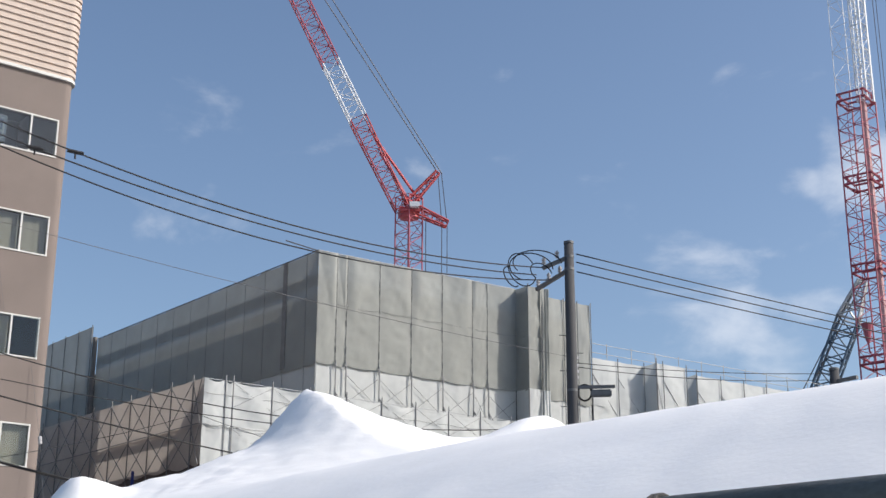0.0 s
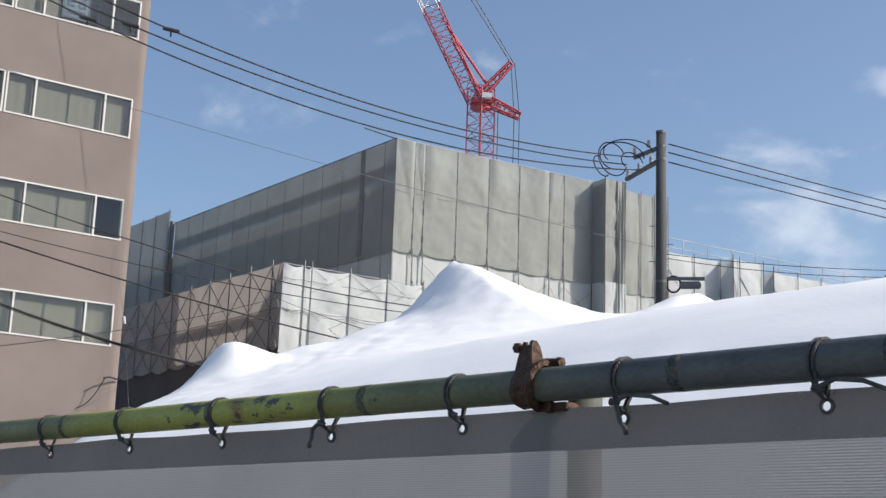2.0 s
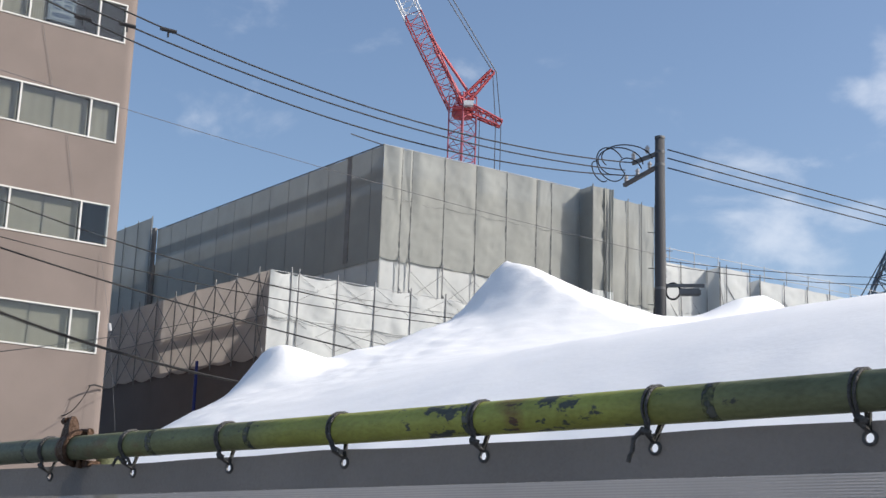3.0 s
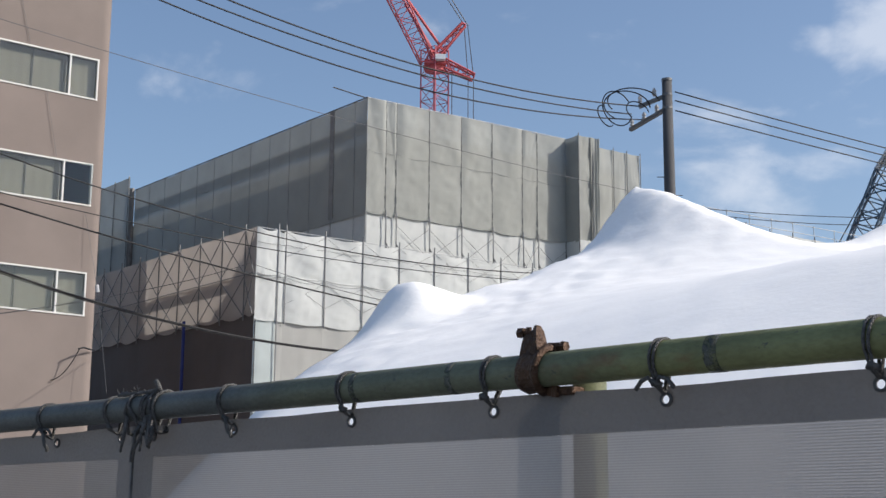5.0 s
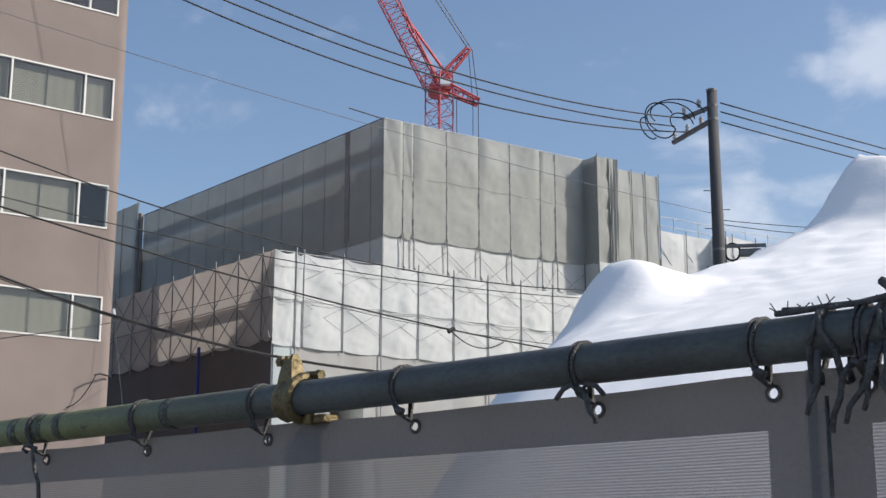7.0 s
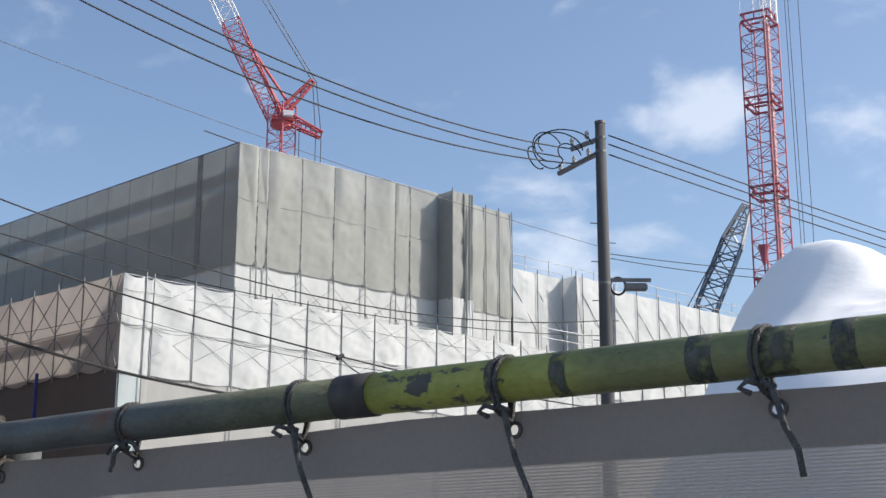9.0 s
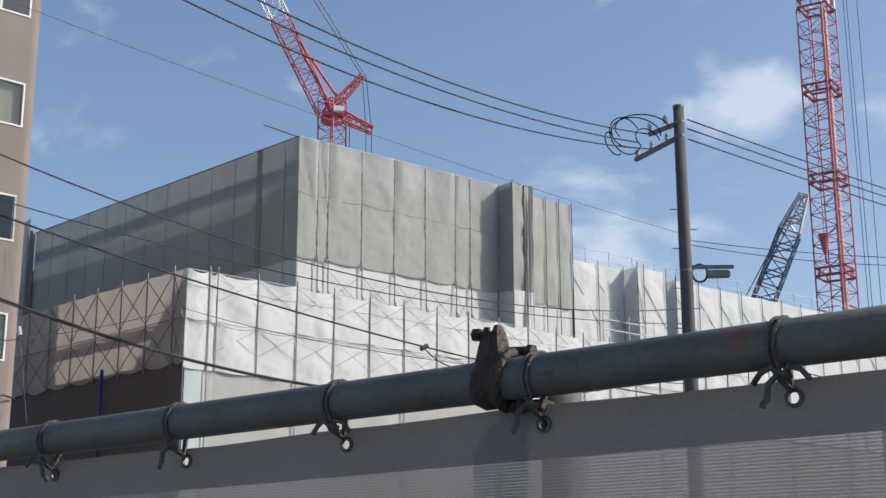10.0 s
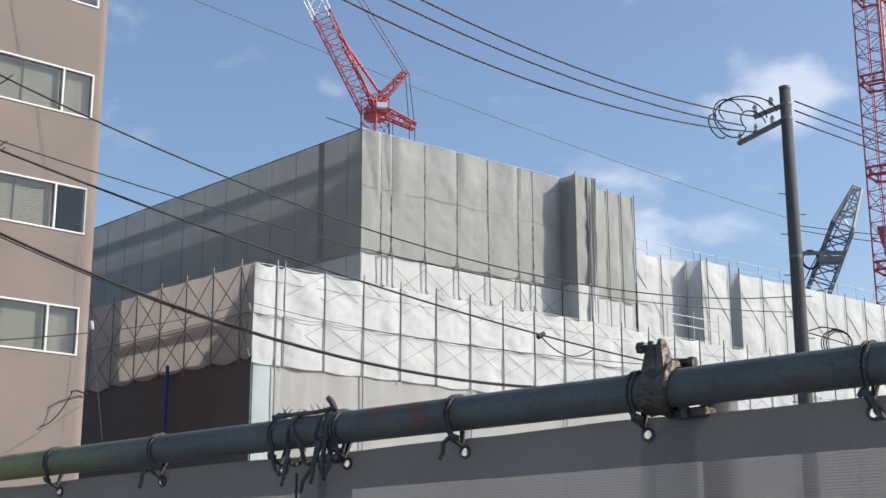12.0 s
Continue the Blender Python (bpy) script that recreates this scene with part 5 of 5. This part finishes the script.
# bunches of cord where two sheets meet
def bunch(x, seed):
    """Cords wound where two sheets meet: uneven turns, stub ends that stand up, frayed tails and one long drop cord."""
    rng = random.Random(seed)
    y0, z0 = rail_y(x), rail_z(x)
    ez, r = z0 - DROP, PR + 0.003
    bm = bmesh.new()
    for dx, lean in ((0.012, 0.010), (0.024, -0.012), (0.074, 0.012), (0.088, -0.006), (0.098, 0.010)):
        turn = []
        for k in range(16):
            a = k / 16 * math.tau
            low = 0.022 if 10 < k < 14 else 0.0
            turn.append((x + dx + lean * math.sin(a) + rng.uniform(-0.002, 0.002), y0 + r * math.cos(a), z0 + r * math.sin(a) - low))
        tube(bm, turn, rng.uniform(0.0028, 0.0038), 6, closed=True)
    tube(bm, [(x - 0.035, y0 - 0.012, z0 + 0.027), (x - 0.01, y0 - 0.016, z0 + 0.026), (x + 0.02, y0 - 0.006, z0 + 0.029), (x + 0.06, y0 - 0.012, z0 + 0.027), (x + 0.10, y0 - 0.012, z0 + 0.031)], 0.0036, 6)
    tube(bm, [(x - 0.028, y0 - 0.010, z0 + 0.031), (x + 0.03, y0 - 0.012, z0 + 0.026), (x + 0.085, y0 - 0.006, z0 + 0.030)], 0.0026, 6)
    tube(bm, [(x + 0.098, y0 - 0.01, z0 + 0.026), (x + 0.092, y0 - 0.013, z0 + 0.040), (x + 0.084, y0 - 0.012, z0 + 0.047)], 0.0048, 6)
    for x_a, x_b, drop in ((0.018, 0.008, 0.030), (0.086, 0.050, 0.042), (0.092, 0.098, 0.026), (0.078, 0.070, 0.030)):
        tube(bm, [(x + x_a, y0 - 0.026, z0 - 0.018), (x + (x_a + x_b) / 2 + rng.uniform(-0.004, 0.004), y0 - 0.031, ez - 0.004), (x + x_b, y0 - 0.029, ez - drop * 0.6), (x + x_b - 0.006, y0 - 0.027, ez - drop)],
             rng.uniform(0.0034, 0.0045), 6, taper=0.0026)
    tube(bm, [(x + 0.100, y0 - 0.028, ez + 0.012), (x + 0.108, y0 - 0.032, ez - 0.006), (x + 0.096, y0 - 0.032, ez - 0.022), (x + 0.086, y0 - 0.030, ez - 0.004), (x + 0.094, y0 - 0.028, ez + 0.012)], 0.0038, 6)
    for k in range(14):
        a, q = rng.uniform(-0.04, 0.10), rng.uniform(-0.012, 0.016)
        tube(bm, [(x + a, y0 - 0.010, z0 + 0.027), (x + a + q, y0 - 0.012, z0 + 0.033 + rng.uniform(0, 0.008))], 0.0007, 4)
    tube(bm, [(x + 0.014, y0 - 0.006, ez - 0.01), (x + 0.012, y0 - 0.008, 1.2), (x + 0.01, y0 - 0.008, 0.3)], 0.0022, 6)
    part("knotted_cord", bm, CORD, fence, "frayed cords knotted where two sheets meet", smooth=True)


bunch(-2.398, 4)
bunch(-7.525, 9)


def ear(bm, x0, x1, y_mid, narrow, y_half, z_low, z_high, lean=0.0):
    """A forged lug: wide where it leaves the saddle, narrow and rounded at its top."""
    rows = []
    for k in range(6):
        f = k / 5
        a, b = x0 + lean * f, x1 + lean * f
        mid, half = (a + b) / 2, (b - a) / 2 * (1 - f * (1 - narrow))
        yh = y_half * (1 - 0.45 * f * f)
        if k == 5:
            half, yh = half * 0.6, yh * 0.6
        z = z_low + (z_high - z_low) * f
        rows.append([bm.verts.new((mid + sx * half, y_mid + sy * yh, z)) for sx, sy in ((-1, -1), (1, -1), (1, 1), (-1, 1))])
    for p, q in zip(rows, rows[1:]):
        for k in range(4):
            bm.faces.new((p[k], p[(k + 1) % 4], q[(k + 1) % 4], q[k]))
    bm.faces.new(rows[-1])
    bm.faces.new(rows[0][::-1])


def clamp(x, mat, label):
    """A pivoting scaffold coupler: a forged saddle round the tube, two lugs, a swing bolt with its nut, a hinge pin, and the half that holds the post."""
    y0, z0 = rail_y(x), rail_z(x)
    bm = bmesh.new()
    steps = [(-0.021, 0.0262), (-0.019, 0.0285), (-0.010, 0.0292), (0.004, 0.0282), (0.010, 0.0300), (0.016, 0.0335), (0.020, 0.0330), (0.022, 0.0265)]
    rings = []
    for dx, r in steps:
        ring = []
        for k in range(20):
            a = k / 20 * math.tau
            swell = 1.0 + (0.10 * max(0.0, math.sin(a)) ** 4 + 0.14 * max(0.0, -math.sin(a)) ** 6) * (1 if -0.018 < dx < 0.02 else 0)
            ring.append(bm.verts.new((x + dx + 0.006 * math.sin(a), y0 + r * swell * math.cos(a), z0 + r * swell * math.sin(a))))
        rings.append(ring)
    for p, q in zip(rings, rings[1:]):
        for k in range(20):
            bm.faces.new((p[k], p[(k + 1) % 20], q[(k + 1) % 20], q[k]))
    saddle = part("coupler", bm, mat, fence, label, smooth=True)
    bm = bmesh.new()
    ear(bm, x - 0.019, x + 0.004, y0 - 0.006, 0.5, 0.012, z0 + 0.020, z0 + 0.055, 0.001)
    ear(bm, x + 0.005, x + 0.017, y0 - 0.008, 0.55, 0.013, z0 + 0.020, z0 + 0.063, -0.004)
    bmesh.ops.recalc_face_normals(bm, faces=bm.faces[:])
    part("lug", bm, mat, saddle, smooth=False)
    bm = bmesh.new()
    tube(bm, [(x - 0.024, y0 - 0.008, z0 + 0.0545), (x + 0.012, y0 - 0.008, z0 + 0.0525)], 0.0042, 8)
    tube(bm, [(x - 0.027, y0 - 0.008, z0 + 0.0550), (x - 0.017, y0 - 0.008, z0 + 0.0545)], 0.0078, 6)
    tube(bm, [(x - 0.009, y0 - 0.008, z0 + 0.050), (x - 0.008, y0 - 0.009, z0 + 0.062)], 0.0040, 6)
    part("swing_bolt", bm, mat, saddle)
    bm = bmesh.new()
    tube(bm, [(x + 0.010, y0 + 0.012, z0 + 0.034), (x + 0.034, y0 + 0.014, z0 + 0.0325)], 0.0062, 8)
    tube(bm, [(x + 0.034, y0 + 0.014, z0 + 0.0325), (x + 0.041, y0 + 0.014, z0 + 0.032)], 0.0082, 6)
    part("hinge_pin", bm, mat, saddle)
    bm = box(bmesh.new(), (x + 0.012, y0 + 0.002, z0 - 0.037), (x + 0.058, y0 + 0.040, z0 - 0.025))
    box(bm, (x + 0.026, y0 - 0.004, z0 - 0.040), (x + 0.036, y0 + 0.006, z0 - 0.023))
    bmesh.ops.recalc_face_normals(bm, faces=bm.faces[:])
    bmesh.ops.bevel(bm, geom=bm.edges[:], offset=0.0018, segments=1, affect="EDGES")
    part("post_half", bm, mat, saddle)


for x, mat, label in ((2.27, CLAMP_GREY, "grey steel pivoting scaffold coupler"), (0.445, RUST, "rusty brown pivoting scaffold coupler"), (-1.41, RUST, "rusty brown pivoting scaffold coupler"),
                      (-3.215, BRASS, "yellowed pivoting scaffold coupler"), (-5.145, BROWN, "brown pivoting scaffold coupler"), (-6.86, CLAMP_GREY, "dull steel pivoting scaffold coupler"), (-8.7, CLAMP_GREY, "grey steel pivoting scaffold coupler")):
    clamp(x, mat, label)
    part("fence_post", tube(bmesh.new(), [(x + 0.05, rail_y(x) + 0.055, 0), (x + 0.05, rail_y(x) + 0.055, rail_z(x) - 0.01)], PR, 14), PIPE, fence, "yellow painted steel post", smooth=True)
